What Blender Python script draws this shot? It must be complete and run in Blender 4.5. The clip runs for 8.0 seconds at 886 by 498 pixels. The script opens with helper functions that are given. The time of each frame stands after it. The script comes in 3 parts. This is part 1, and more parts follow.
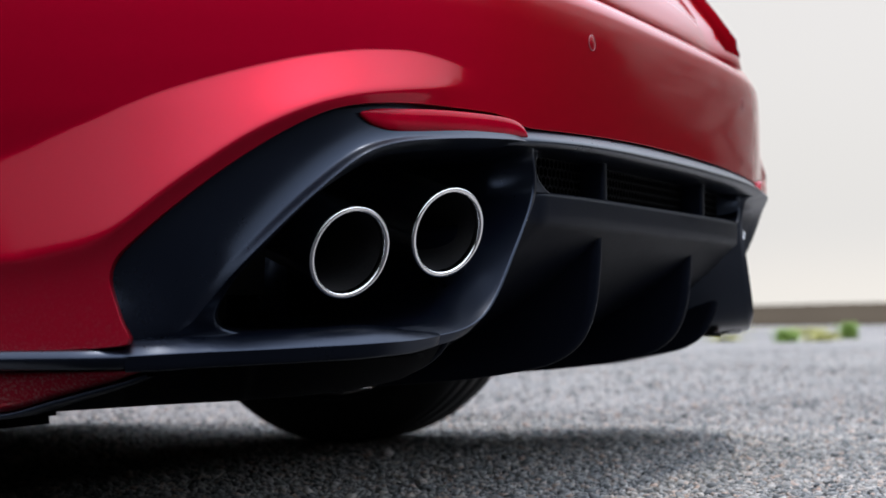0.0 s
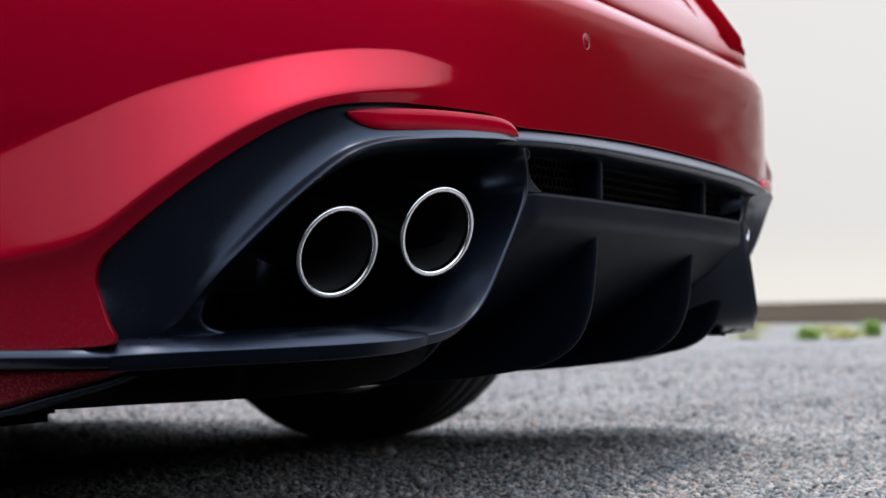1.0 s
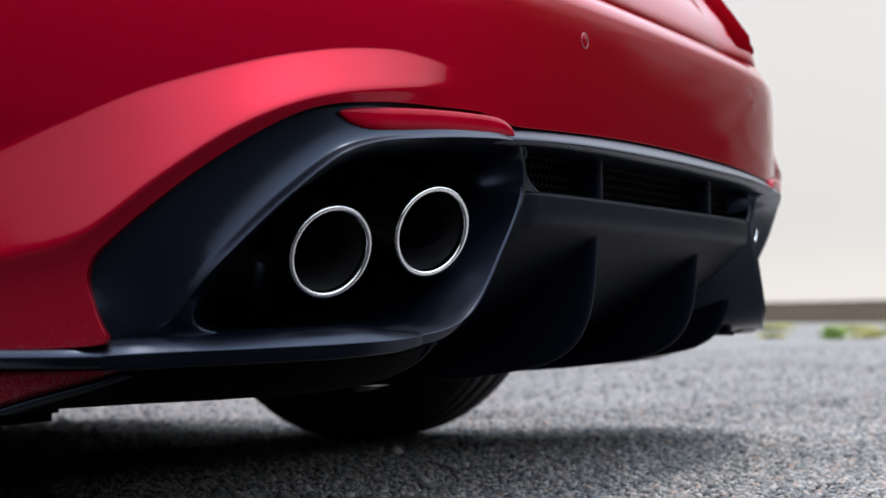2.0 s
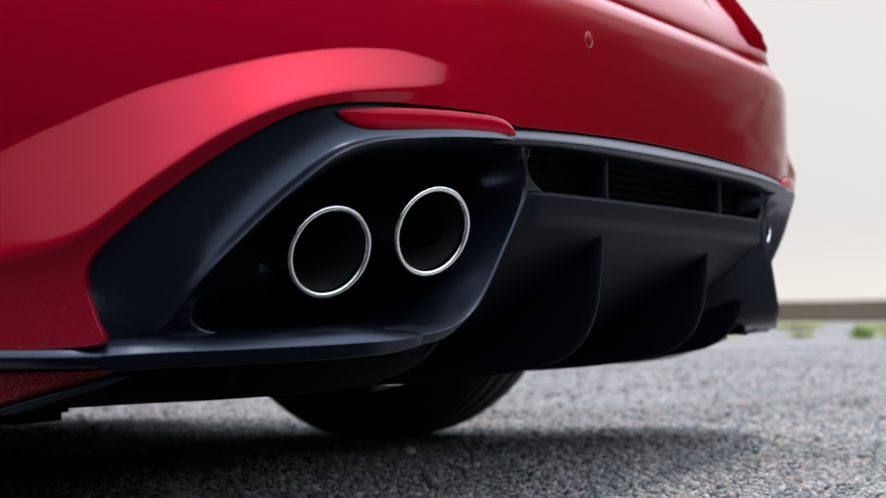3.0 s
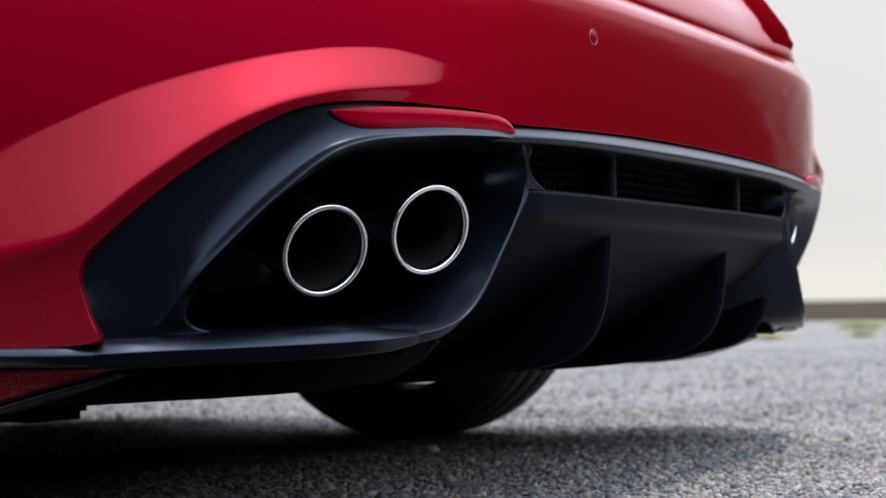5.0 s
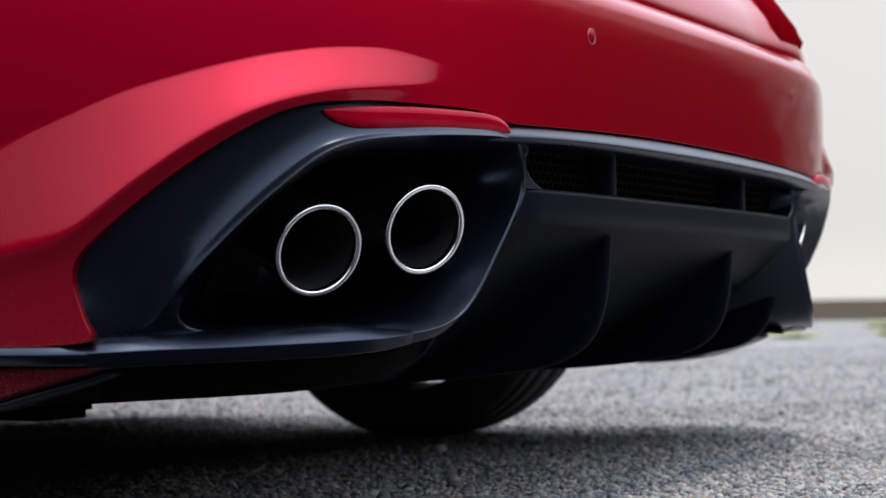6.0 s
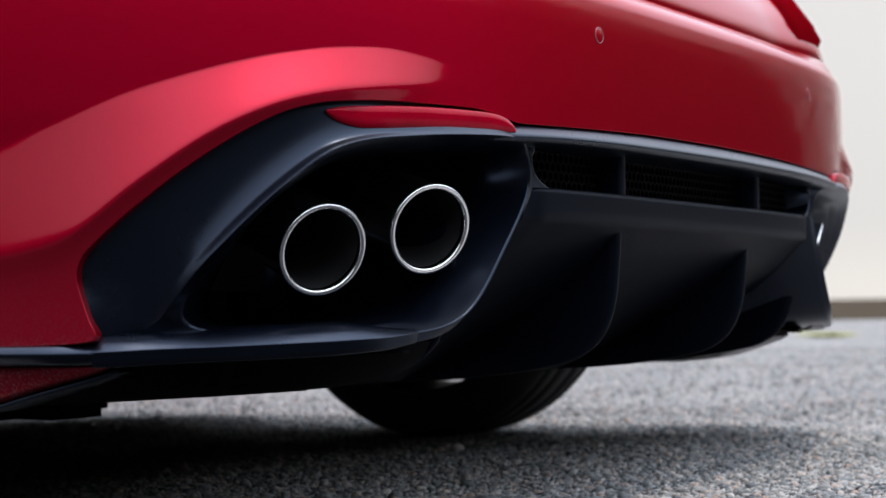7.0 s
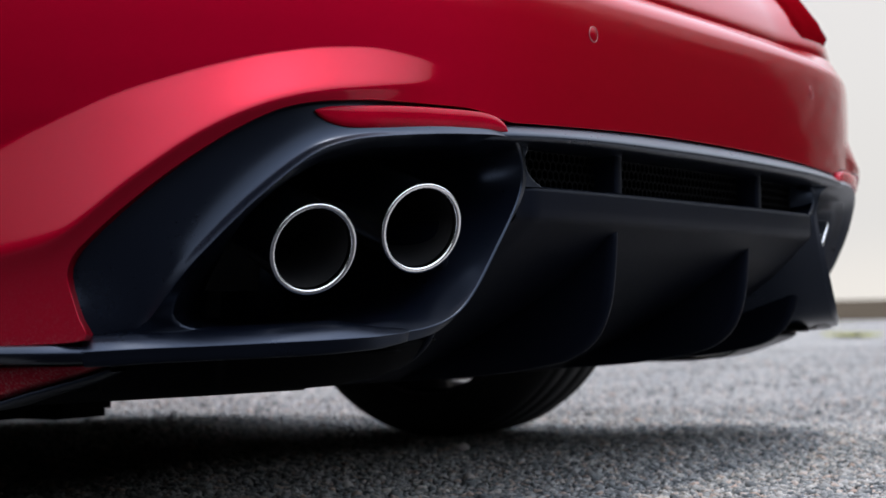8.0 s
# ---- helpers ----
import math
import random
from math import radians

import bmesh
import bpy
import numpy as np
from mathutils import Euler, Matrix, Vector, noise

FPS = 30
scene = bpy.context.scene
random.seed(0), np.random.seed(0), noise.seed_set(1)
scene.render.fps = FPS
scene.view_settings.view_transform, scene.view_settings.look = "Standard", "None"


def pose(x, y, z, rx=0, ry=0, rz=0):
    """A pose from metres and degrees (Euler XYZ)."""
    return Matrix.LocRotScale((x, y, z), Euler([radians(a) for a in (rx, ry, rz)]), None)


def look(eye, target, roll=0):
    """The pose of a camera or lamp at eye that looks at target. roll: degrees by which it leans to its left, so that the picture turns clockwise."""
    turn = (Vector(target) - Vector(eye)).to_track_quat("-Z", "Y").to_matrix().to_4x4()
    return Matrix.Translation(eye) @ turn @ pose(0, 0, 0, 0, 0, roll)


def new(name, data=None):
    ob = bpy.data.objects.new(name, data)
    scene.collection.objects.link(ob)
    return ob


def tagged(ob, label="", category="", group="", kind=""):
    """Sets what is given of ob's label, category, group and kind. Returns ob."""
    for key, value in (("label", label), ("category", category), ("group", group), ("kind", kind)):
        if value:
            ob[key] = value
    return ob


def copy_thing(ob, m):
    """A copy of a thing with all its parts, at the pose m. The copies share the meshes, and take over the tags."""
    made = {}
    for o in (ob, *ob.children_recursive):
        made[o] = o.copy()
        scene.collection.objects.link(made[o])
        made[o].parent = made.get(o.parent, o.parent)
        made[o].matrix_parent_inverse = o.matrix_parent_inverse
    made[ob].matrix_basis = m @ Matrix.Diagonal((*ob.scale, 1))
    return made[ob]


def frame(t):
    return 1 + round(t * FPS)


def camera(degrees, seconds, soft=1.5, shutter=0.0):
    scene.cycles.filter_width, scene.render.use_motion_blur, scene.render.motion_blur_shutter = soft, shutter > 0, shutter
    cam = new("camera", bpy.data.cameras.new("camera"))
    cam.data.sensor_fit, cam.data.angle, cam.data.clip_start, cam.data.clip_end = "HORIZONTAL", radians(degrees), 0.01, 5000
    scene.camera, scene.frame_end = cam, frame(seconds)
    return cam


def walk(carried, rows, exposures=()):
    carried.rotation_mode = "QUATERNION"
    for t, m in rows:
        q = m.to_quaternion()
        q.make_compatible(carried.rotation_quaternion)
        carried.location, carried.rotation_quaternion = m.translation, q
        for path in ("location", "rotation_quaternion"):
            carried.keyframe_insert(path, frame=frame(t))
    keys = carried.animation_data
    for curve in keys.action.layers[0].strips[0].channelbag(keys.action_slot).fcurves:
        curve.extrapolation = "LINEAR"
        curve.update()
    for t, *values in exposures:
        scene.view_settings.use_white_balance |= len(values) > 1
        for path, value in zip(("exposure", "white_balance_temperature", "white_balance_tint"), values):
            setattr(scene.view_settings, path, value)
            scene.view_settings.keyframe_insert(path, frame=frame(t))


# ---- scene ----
cam = camera(28.57, 8.0)
cam.data.dof.use_dof = True
cam.data.dof.focus_distance = 1.95
cam.data.dof.aperture_fstop = 6.3

# seconds, x, y, z, yaw to the right of straight ahead, pitch, lean
PATH = [
    (0.0, -2.2823, -0.6927, 0.2495, 65.807, 2.019, 0.765),
    (0.5, -2.2725, -0.7094, 0.2521, 65.374, 1.937, 0.661),
    (1.0, -2.2614, -0.7271, 0.2524, 64.920, 1.917, 0.641),
    (1.5, -2.2518, -0.7428, 0.2527, 64.485, 1.904, 0.617),
    (3.0, -2.2248, -0.7866, 0.2540, 62.919, 1.864, 0.620),
    (3.5, -2.2170, -0.8018, 0.2536, 62.388, 1.874, 0.599),
    (4.0, -2.2079, -0.8181, 0.2525, 61.702, 1.892, 0.659),
    (4.5, -2.1987, -0.8343, 0.2523, 61.195, 1.883, 0.703),
    (6.0, -2.1706, -0.8847, 0.2530, 59.672, 1.829, 0.651),
    (6.5, -2.1633, -0.9008, 0.2527, 59.166, 1.822, 0.668),
    (7.0, -2.1552, -0.9166, 0.2523, 58.416, 1.826, 0.699),
    (7.5, -2.1470, -0.9342, 0.2513, 57.919, 1.830, 0.728),
    (8.0, -2.1372, -0.9534, 0.2499, 57.434, 1.865, 0.794),
]
walk(cam, [(t, pose(x, y, z, 90 + pitch, lean, -yaw)) for t, x, y, z, yaw, pitch, lean in PATH])

# ---- light: an overcast sky, a little brighter over the far side of the car ----
world = bpy.data.worlds.new("overcast_sky")
scene.world = world
world.use_nodes = True
wn, wl = world.node_tree.nodes, world.node_tree.links
sky = wn.new("ShaderNodeTexSky")
sky.sky_type = "NISHITA"
sky.sun_disc = False
sky.sun_elevation, sky.sun_rotation = radians(80), radians(203)
sky.air_density, sky.dust_density, sky.ozone_density = 1.0, 6.0, 1.0
# the cloud layer: dull towards the horizon, brighter overhead
where = wn.new("ShaderNodeTexCoord")
axes = wn.new("ShaderNodeSeparateXYZ")
wl.new(where.outputs["Generated"], axes.inputs[0])
cloud = wn.new("ShaderNodeValToRGB")
cloud.color_ramp.interpolation = "EASE"
for i, (p, c) in enumerate([(0.0, (0.80, 0.765, 0.72)), (0.05, (0.71, 0.695, 0.68)), (0.17, (0.74, 0.72, 0.71)), (0.40, (1.45, 1.60, 1.86)), (0.76, (2.35, 2.62, 3.15)), (1.0, (4.0, 4.45, 5.4))]):
    e = cloud.color_ramp.elements[i] if i < 2 else cloud.color_ramp.elements.new(p)
    e.position, e.color = p, (*c, 1)
wl.new(axes.outputs["Z"], cloud.inputs["Fac"])
tens = wn.new("ShaderNodeVectorMath")
tens.operation = "SCALE"
wl.new(cloud.outputs["Color"], tens.inputs[0])
# the cloud is thinner over the open country
open_side = wn.new("ShaderNodeVectorMath")
open_side.operation = "DOT_PRODUCT"
open_side.inputs[1].default_value = (0.83, -0.55, 0.0)
wl.new(where.outputs["Generated"], open_side.inputs[0])
thin = wn.new("ShaderNodeMath")
thin.operation = "MULTIPLY_ADD"
thin.inputs[1].default_value, thin.inputs[2].default_value = 2.6, 10.2
wl.new(open_side.outputs["Value"], thin.inputs[0])
wl.new(thin.outputs[0], tens.inputs["Scale"])
veil = wn.new("ShaderNodeMixRGB")
veil.inputs["Fac"].default_value = 0.92
wl.new(sky.outputs["Color"], veil.inputs["Color1"])
wl.new(tens.outputs[0], veil.inputs["Color2"])
wl.new(veil.outputs["Color"], wn["Background"].inputs["Color"])
wn["Background"].inputs["Strength"].default_value = 0.1

sun = new("sun", bpy.data.lights.new("sun", "SUN"))
sun.data.energy, sun.data.angle, sun.data.color = 1.8, radians(5), (1.0, 0.92, 0.82)
sun.matrix_world = look((-0.5, -1.2, 7.5), (0, 0, 0))
scene.view_settings.exposure = 0.0


# ---- materials ----
def material(name):
    m = bpy.data.materials.new(name)
    m.use_nodes = True
    n, l = m.node_tree.nodes, m.node_tree.links
    return m, n, l, n["Principled BSDF"]


def add_noise(n, l, scale, detail=4.0, rough=0.6):
    co = n.new("ShaderNodeTexCoord")
    tx = n.new("ShaderNodeTexNoise")
    tx.inputs["Scale"].default_value = scale
    tx.inputs["Detail"].default_value = detail
    tx.inputs["Roughness"].default_value = rough
    l.new(co.outputs["Object"], tx.inputs["Vector"])
    return tx


def ramp(n, l, source, stops):
    r = n.new("ShaderNodeValToRGB")
    while len(r.color_ramp.elements) < len(stops):
        r.color_ramp.elements.new(0.5)
    for e, (p, c) in zip(r.color_ramp.elements, stops):
        e.position, e.color = p, (*c, 1)
    l.new(source, r.inputs["Fac"])
    return r


def add_bump(n, l, source, b, strength, distance):
    bp = n.new("ShaderNodeBump")
    bp.inputs["Strength"].default_value = strength
    bp.inputs["Distance"].default_value = distance
    l.new(source, bp.inputs["Height"])
    l.new(bp.outputs["Normal"], b.inputs["Normal"])


def surface(name, dark, light, rough, scale, metallic=0.0, bump=0.0, depth=0.001, rough_var=0.08, spec=0.5, sheen=(1.0, 1.0, 1.0)):
    """A surface that varies between two colours at two scales."""
    m, n, l, b = material(name)
    big, fine = add_noise(n, l, scale, 3), add_noise(n, l, scale * 14, 6)
    mx = n.new("ShaderNodeMath")
    mx.operation = "MULTIPLY_ADD"
    mx.inputs[1].default_value = 0.5
    l.new(fine.outputs["Fac"], mx.inputs[0])
    half = n.new("ShaderNodeMath")
    half.operation = "MULTIPLY"
    half.inputs[1].default_value = 0.5
    l.new(big.outputs["Fac"], half.inputs[0])
    l.new(half.outputs[0], mx.inputs[2])
    l.new(ramp(n, l, mx.outputs[0], [(0.35, dark), (0.65, light)]).outputs["Color"], b.inputs["Base Color"])
    l.new(ramp(n, l, mx.outputs[0], [(0.3, (rough - rough_var,) * 3), (0.7, (rough + rough_var,) * 3)]).outputs["Color"], b.inputs["Roughness"])
    b.inputs["Metallic"].default_value = metallic
    b.inputs["Specular IOR Level"].default_value = spec
    b.inputs["Specular Tint"].default_value = (*sheen, 1)
    if bump:
        add_bump(n, l, fine.outputs["Fac"], b, bump, depth)
    return m


def car_paint():
    m, n, l, b = material("red_car_paint")
    flake = add_noise(n, l, 2600, 1)
    l.new(ramp(n, l, flake.outputs["Fac"], [(0.35, (0.35, 0.0004, 0.0150)), (0.7, (0.42, 0.0008, 0.0210))]).outputs["Color"], b.inputs["Base Color"])
    b.inputs["Metallic"].default_value = 0.80
    b.inputs["Roughness"].default_value = 0.43
    b.inputs["Specular IOR Level"].default_value = 0.1
    b.inputs["Specular Tint"].default_value = (0.70, 0.003, 0.022, 1)
    b.inputs["Coat Weight"].default_value = 1.0
    b.inputs["Coat Roughness"].default_value = 0.03
    b.inputs["Coat IOR"].default_value = 1.36
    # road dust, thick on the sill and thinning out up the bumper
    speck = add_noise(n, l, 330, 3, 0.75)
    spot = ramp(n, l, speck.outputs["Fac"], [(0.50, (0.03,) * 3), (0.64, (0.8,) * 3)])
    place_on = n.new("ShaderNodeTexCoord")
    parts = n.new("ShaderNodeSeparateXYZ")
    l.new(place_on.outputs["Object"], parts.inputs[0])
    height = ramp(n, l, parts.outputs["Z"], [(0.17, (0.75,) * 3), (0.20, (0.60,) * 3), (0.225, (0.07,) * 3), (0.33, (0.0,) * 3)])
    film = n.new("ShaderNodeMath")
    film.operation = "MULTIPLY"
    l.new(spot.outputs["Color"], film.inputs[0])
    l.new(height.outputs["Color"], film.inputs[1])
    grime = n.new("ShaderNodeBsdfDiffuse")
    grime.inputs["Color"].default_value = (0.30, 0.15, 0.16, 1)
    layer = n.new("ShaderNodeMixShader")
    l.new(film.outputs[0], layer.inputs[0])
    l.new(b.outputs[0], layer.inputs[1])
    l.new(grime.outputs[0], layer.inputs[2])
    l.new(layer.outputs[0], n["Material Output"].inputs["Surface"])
    dust = add_noise(n, l, 420, 3, 0.8)
    l.new(ramp(n, l, dust.outputs["Fac"], [(0.45, (0.08,) * 3), (0.8, (0.12,) * 3)]).outputs["Color"], b.inputs["Coat Roughness"])
    return m


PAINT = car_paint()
BLACK = surface("satin_black_plastic", (0.0015, 0.0021, 0.0046), (0.0018, 0.0025, 0.0054), 0.29, 9, rough_var=0.03, spec=0.52, sheen=(0.62, 0.74, 1.0))
GRAIN = surface("grained_black_plastic", (0.0020, 0.0025, 0.0050), (0.0030, 0.0037, 0.0070), 0.44, 9, bump=0.05, depth=0.0002, rough_var=0.03, spec=0.09, sheen=(0.60, 0.72, 1.0))
MATT = surface("matt_black_plastic", (0.002, 0.002, 0.0024), (0.004, 0.004, 0.0045), 0.7, 12, bump=0.2, depth=0.001, spec=0.06)
CHROME = surface("polished_steel", (0.80, 0.80, 0.80), (0.88, 0.87, 0.86), 0.16, 40, metallic=1.0, rough_var=0.05)
SOOT = surface("sooty_steel", (0.018, 0.018, 0.020), (0.045, 0.043, 0.042), 0.55, 25, metallic=0.6)
RUBBER = surface("tyre_rubber", (0.020, 0.021, 0.022), (0.036, 0.037, 0.039), 0.7, 14, bump=0.3, depth=0.001)
ALLOY = surface("dark_alloy", (0.05, 0.05, 0.055), (0.09, 0.09, 0.095), 0.35, 10, metallic=0.9)
LENS = surface("red_reflector_plastic", (0.27, 0.0006, 0.010), (0.36, 0.001, 0.016), 0.14, 30, bump=0.02, depth=0.0004, rough_var=0.03, spec=0.14)
LAMP = surface("red_lamp_plastic", (0.10, 0.0006, 0.002), (0.15, 0.001, 0.004), 0.15, 20, spec=0.0)
RING = surface("pale_plastic", (0.20, 0.05, 0.06), (0.27, 0.08, 0.09), 0.45, 60)
GLASS = surface("dark_window_glass", (0.01, 0.011, 0.012), (0.014, 0.015, 0.016), 0.05, 4)

# ---- the car's plan and section ----
HALF_WIDTH, ROUND = 0.93, 1.08


def corner(width, depth, power):
    """Half of the tail's outline seen from above: run along it, x and y."""
    a = np.linspace(0, math.pi / 2, 3001)
    x, y = width * np.sin(a) ** (2 / power), depth * (1 - np.cos(a) ** (2 / power))
    return np.concatenate([[0], np.cumsum(np.hypot(np.diff(x), np.diff(y)))]), x, y


LEFT_HALF, RIGHT_HALF = corner(HALF_WIDTH, ROUND, 4.0), corner(HALF_WIDTH * 1.03, 0.60, 3.5)
END = float(LEFT_HALF[0][-1])


def plan(s):
    """A place on the car's outline seen from above, s metres along it from the middle of the tail."""
    run, x, y = RIGHT_HALF if s > 0 else LEFT_HALF
    a = abs(s)
    if a >= run[-1]:
        return math.copysign(float(x[-1]), s), float(y[-1] + a - run[-1])
    return math.copysign(float(np.interp(a, run, x)), s), float(np.interp(a, run, y))


def at(s, z, off=0.0):
    """A place on the car's skin, off metres outside the outline."""
    x0, y0 = plan(s - 0.004)
    x1, y1 = plan(s + 0.004)
    d = math.hypot(x1 - x0, y1 - y0)
    x, y = plan(s)
    return (x + (y1 - y0) / d * off, y - (x1 - x0) / d * off, z)


def smooth_curve(points, count, closed=False):
    """count places along a soft curve through the points, evenly spaced."""
    p = np.array(points, float)
    k = len(p)
    dense = []
    for i in range(k if closed else k - 1):
        if closed:
            a, b, c, d = (p[(i + j - 1) % k] for j in range(4))
        else:
            a, b, c, d = p[max(i - 1, 0)], p[i], p[i + 1], p[min(i + 2, k - 1)]
        m1, m2 = (c - a) * 0.5, (d - b) * 0.5
        lim = np.linalg.norm(c - b)
        for m in (m1, m2):
            q = np.linalg.norm(m)
            if q > lim:
                m *= lim / q
        for t in np.linspace(0, 1, 16, endpoint=False):
            h = t * t * (3 - 2 * t)
            dense.append(b * (1 - h) + c * h + m1 * (t ** 3 - 2 * t * t + t) + m2 * (t ** 3 - t * t))
    dense.append(p[0] if closed else p[-1])
    dense = np.array(dense)
    run = np.concatenate([[0], np.cumsum(np.linalg.norm(np.diff(dense, axis=0), axis=1))])
    want = np.linspace(0, run[-1], count, endpoint=not closed)
    return np.stack([np.interp(want, run, dense[:, j]) for j in range(p.shape[1])], 1)


def tied_curve(points, per):
    """A closed soft curve with per places for each of its points, so that rings with as many points match."""
    p = np.array(points, float)
    k, out = len(p), []
    for i in range(k):
        a, b, c, d = (p[(i + j - 1) % k] for j in range(4))
        m1, m2 = (c - a) * 0.5, (d - b) * 0.5
        lim = np.linalg.norm(c - b)
        for m in (m1, m2):
            q = np.linalg.norm(m)
            if q > lim:
                m *= lim / q
        for t in np.linspace(0, 1, per, endpoint=False):
            h = t * t * (3 - 2 * t)
            out.append(b * (1 - h) + c * h + m1 * (t ** 3 - 2 * t * t + t) + m2 * (t ** 3 - t * t))
    return np.array(out)


def part(name, verts, faces, mat, parent=None, label="", smooth=True):
    me = bpy.data.meshes.new(name)
    me.from_pydata([tuple(v) for v in verts], [], faces)
    bm = bmesh.new()
    bm.from_mesh(me)
    bmesh.ops.recalc_face_normals(bm, faces=bm.faces)
    bm.to_mesh(me)
    bm.free()
    if smooth:
        me.shade_smooth()
    me.materials.append(mat)
    ob = new(name, me)
    if parent:
        ob.parent = parent
    if label:
        tagged(ob, label)
    return ob


def grid_faces(rows, cols, wrap=False):
    f = []
    for i in range(rows - 1):
        for j in range(cols if wrap else cols - 1):
            k = (j + 1) % cols
            f.append((i * cols + j, i * cols + k, (i + 1) * cols + k, (i + 1) * cols + j))
    return f


def sheet(name, rows, mat, parent=None, label="", wrap=False, thick=0.0):
    """A mesh through rows of places."""
    verts = [p for r in rows for p in r]
    ob = part(name, verts, grid_faces(len(rows), len(rows[0]), wrap), mat, parent, label)
    if thick:
        so = ob.modifiers.new("thickness", "SOLIDIFY")
        so.thickness, so.offset = thick, -1
    return ob


def lathe(name, profile, mat, parent, m, count=64, label=""):
    """A turned shape about its own z, from (radius, height) pairs."""
    rows = []
    for r, h in profile:
        rows.append([m @ Vector((r * math.cos(a), r * math.sin(a), h)) for a in np.linspace(0, 2 * math.pi, count, endpoint=False)])
    return sheet(name, rows, mat, parent, label, wrap=True)


def block(name, lo, hi, mat, parent, label="", bevel=0.01):
    bm = bmesh.new()
    bmesh.ops.create_cube(bm, size=1)
    for v in bm.verts:
        v.co = Vector([lo[i] + (v.co[i] + 0.5) * (hi[i] - lo[i]) for i in range(3)])
    bmesh.ops.bevel(bm, geom=bm.edges[:], offset=bevel, segments=2, affect="EDGES")
    me = bpy.data.meshes.new(name)
    bm.to_mesh(me)
    bm.free()
    me.materials.append(mat)
    ob = new(name, me)
    ob.parent = parent
    if label:
        tagged(ob, label)
    return ob


def soft_step(x):
    x = min(max(x, 0.0), 1.0)
    return x * x * (3 - 2 * x)


def soft_table(xs, ys, sigma):
    """A smooth function through the pairs, its corners rounded over about sigma."""
    step = sigma / 6
    x = np.arange(xs[0] - 8 * sigma, xs[-1] + 8 * sigma, step)
    y = np.interp(x, xs, ys)
    y[x < xs[0]] = ys[0] + (x[x < xs[0]] - xs[0]) * (ys[1] - ys[0]) / (xs[1] - xs[0])
    y[x > xs[-1]] = ys[-1] + (x[x > xs[-1]] - xs[-1]) * (ys[-1] - ys[-2]) / (xs[-1] - xs[-2])
    k = np.exp(-0.5 * (np.arange(-18, 19) / 6) ** 2)
    y2 = np.convolve(np.pad(y, 18, mode="edge"), k / k.sum(), mode="valid")
    return lambda v: float(np.interp(v, x, y2))


SKIN = soft_table([0.15, 0.30, 0.45, 0.50, 0.54, 0.570, 0.590, 0.606, 0.614, 0.620, 0.627, 0.633, 0.639, 0.645], [0.010, 0.0145, 0.0205, 0.0212, 0.0213, 0.0211, 0.0206, 0.0190, 0.0155, 0.0100, 0.001, -0.009, -0.020, -0.033], 0.003)
# the flare over each exhaust: a shelf between a lower crest and a sharp upper crease
CREST = soft_table([-1.60, -1.20, -1.055, -0.998, -0.9725, -0.946, -0.9196, -0.895, -0.8706, -0.846, -0.8206, -0.796, -0.7696, -0.730, -0.66, -0.60], [0.284, 0.294, 0.3020, 0.3140, 0.3258, 0.3470, 0.3700, 0.3886, 0.4075, 0.4246, 0.4387, 0.4503, 0.4597, 0.4684, 0.477, 0.484], 0.010)
CREASE = soft_table([-1.60, -1.30, -1.064, -1.006, -0.9775, -0.9235, -0.897, -0.844, -0.791, -0.735, -0.6745, -0.60], [0.30, 0.340, 0.4108, 0.4346, 0.4461, 0.4672, 0.4752, 0.4904, 0.5033, 0.5126, 0.516, 0.505], 0.012)
SHELF = soft_table([-1.6, -1.2, -1.04, -0.90, -0.80, -0.72, -0.66, -0.61, -0.5], [0.0, 0.010, 0.018, 0.029, 0.028, 0.020, 0.011, 0.0, 0.0], 0.02)


def quarter(s, z):
    """The rear quarters stand fuller than the lid between them."""
    return 0.026 * soft_step((abs(s) - 0.37) / 0.22) * soft_step((1.0 - z) / 0.25)


def skin(s, z):
    """How far the red skin stands outside the outline."""
    off = SKIN(z)
    if z > 0.615:
        off += quarter(s, z) * soft_step((z - 0.615) / 0.036)
    a = -abs(s)
    if a > -0.56 or a < -1.55:
        return off
    deep, lo, hi = max(SHELF(a), 0.0), CREST(a), CREASE(a)
    wide = max(hi - lo, 0.01)
    if z >= hi:
        return off
    soft = 0.0022
    t = (z - lo) / soft
    above = soft * (t if t > 30 else math.log1p(math.exp(t)))
    below = soft * (-t if t < -30 else math.log1p(math.exp(-t)))
    up = max(1 - above / wide, 0.0) ** 1.06
    return off + deep * up - min(deep / 0.03, 1.0) * 0.008 * (1 - math.exp(-below / 0.016))


EDGE = [(-1.70, 0.215), (-1.08, 0.215), (-0.958, 0.220), (-0.964, 0.245), (-0.974, 0.283), (-0.968, 0.303), (-0.952, 0.320),
        (-0.9216, 0.3474), (-0.8706, 0.3889), (-0.8206, 0.4237), (-0.7794, 0.4457), (-0.745, 0.4550), (-0.703, 0.4590), (-0.663, 0.4605),
        (-0.56, 0.4603), (-0.520, 0.4535), (-0.497, 0.4492), (-0.45, 0.4498), (-0.2, 0.4566), (0, 0.4584)]
half = smooth_curve(EDGE, 250)
edge = np.concatenate([half, half[-2::-1] * [-1, 1]])
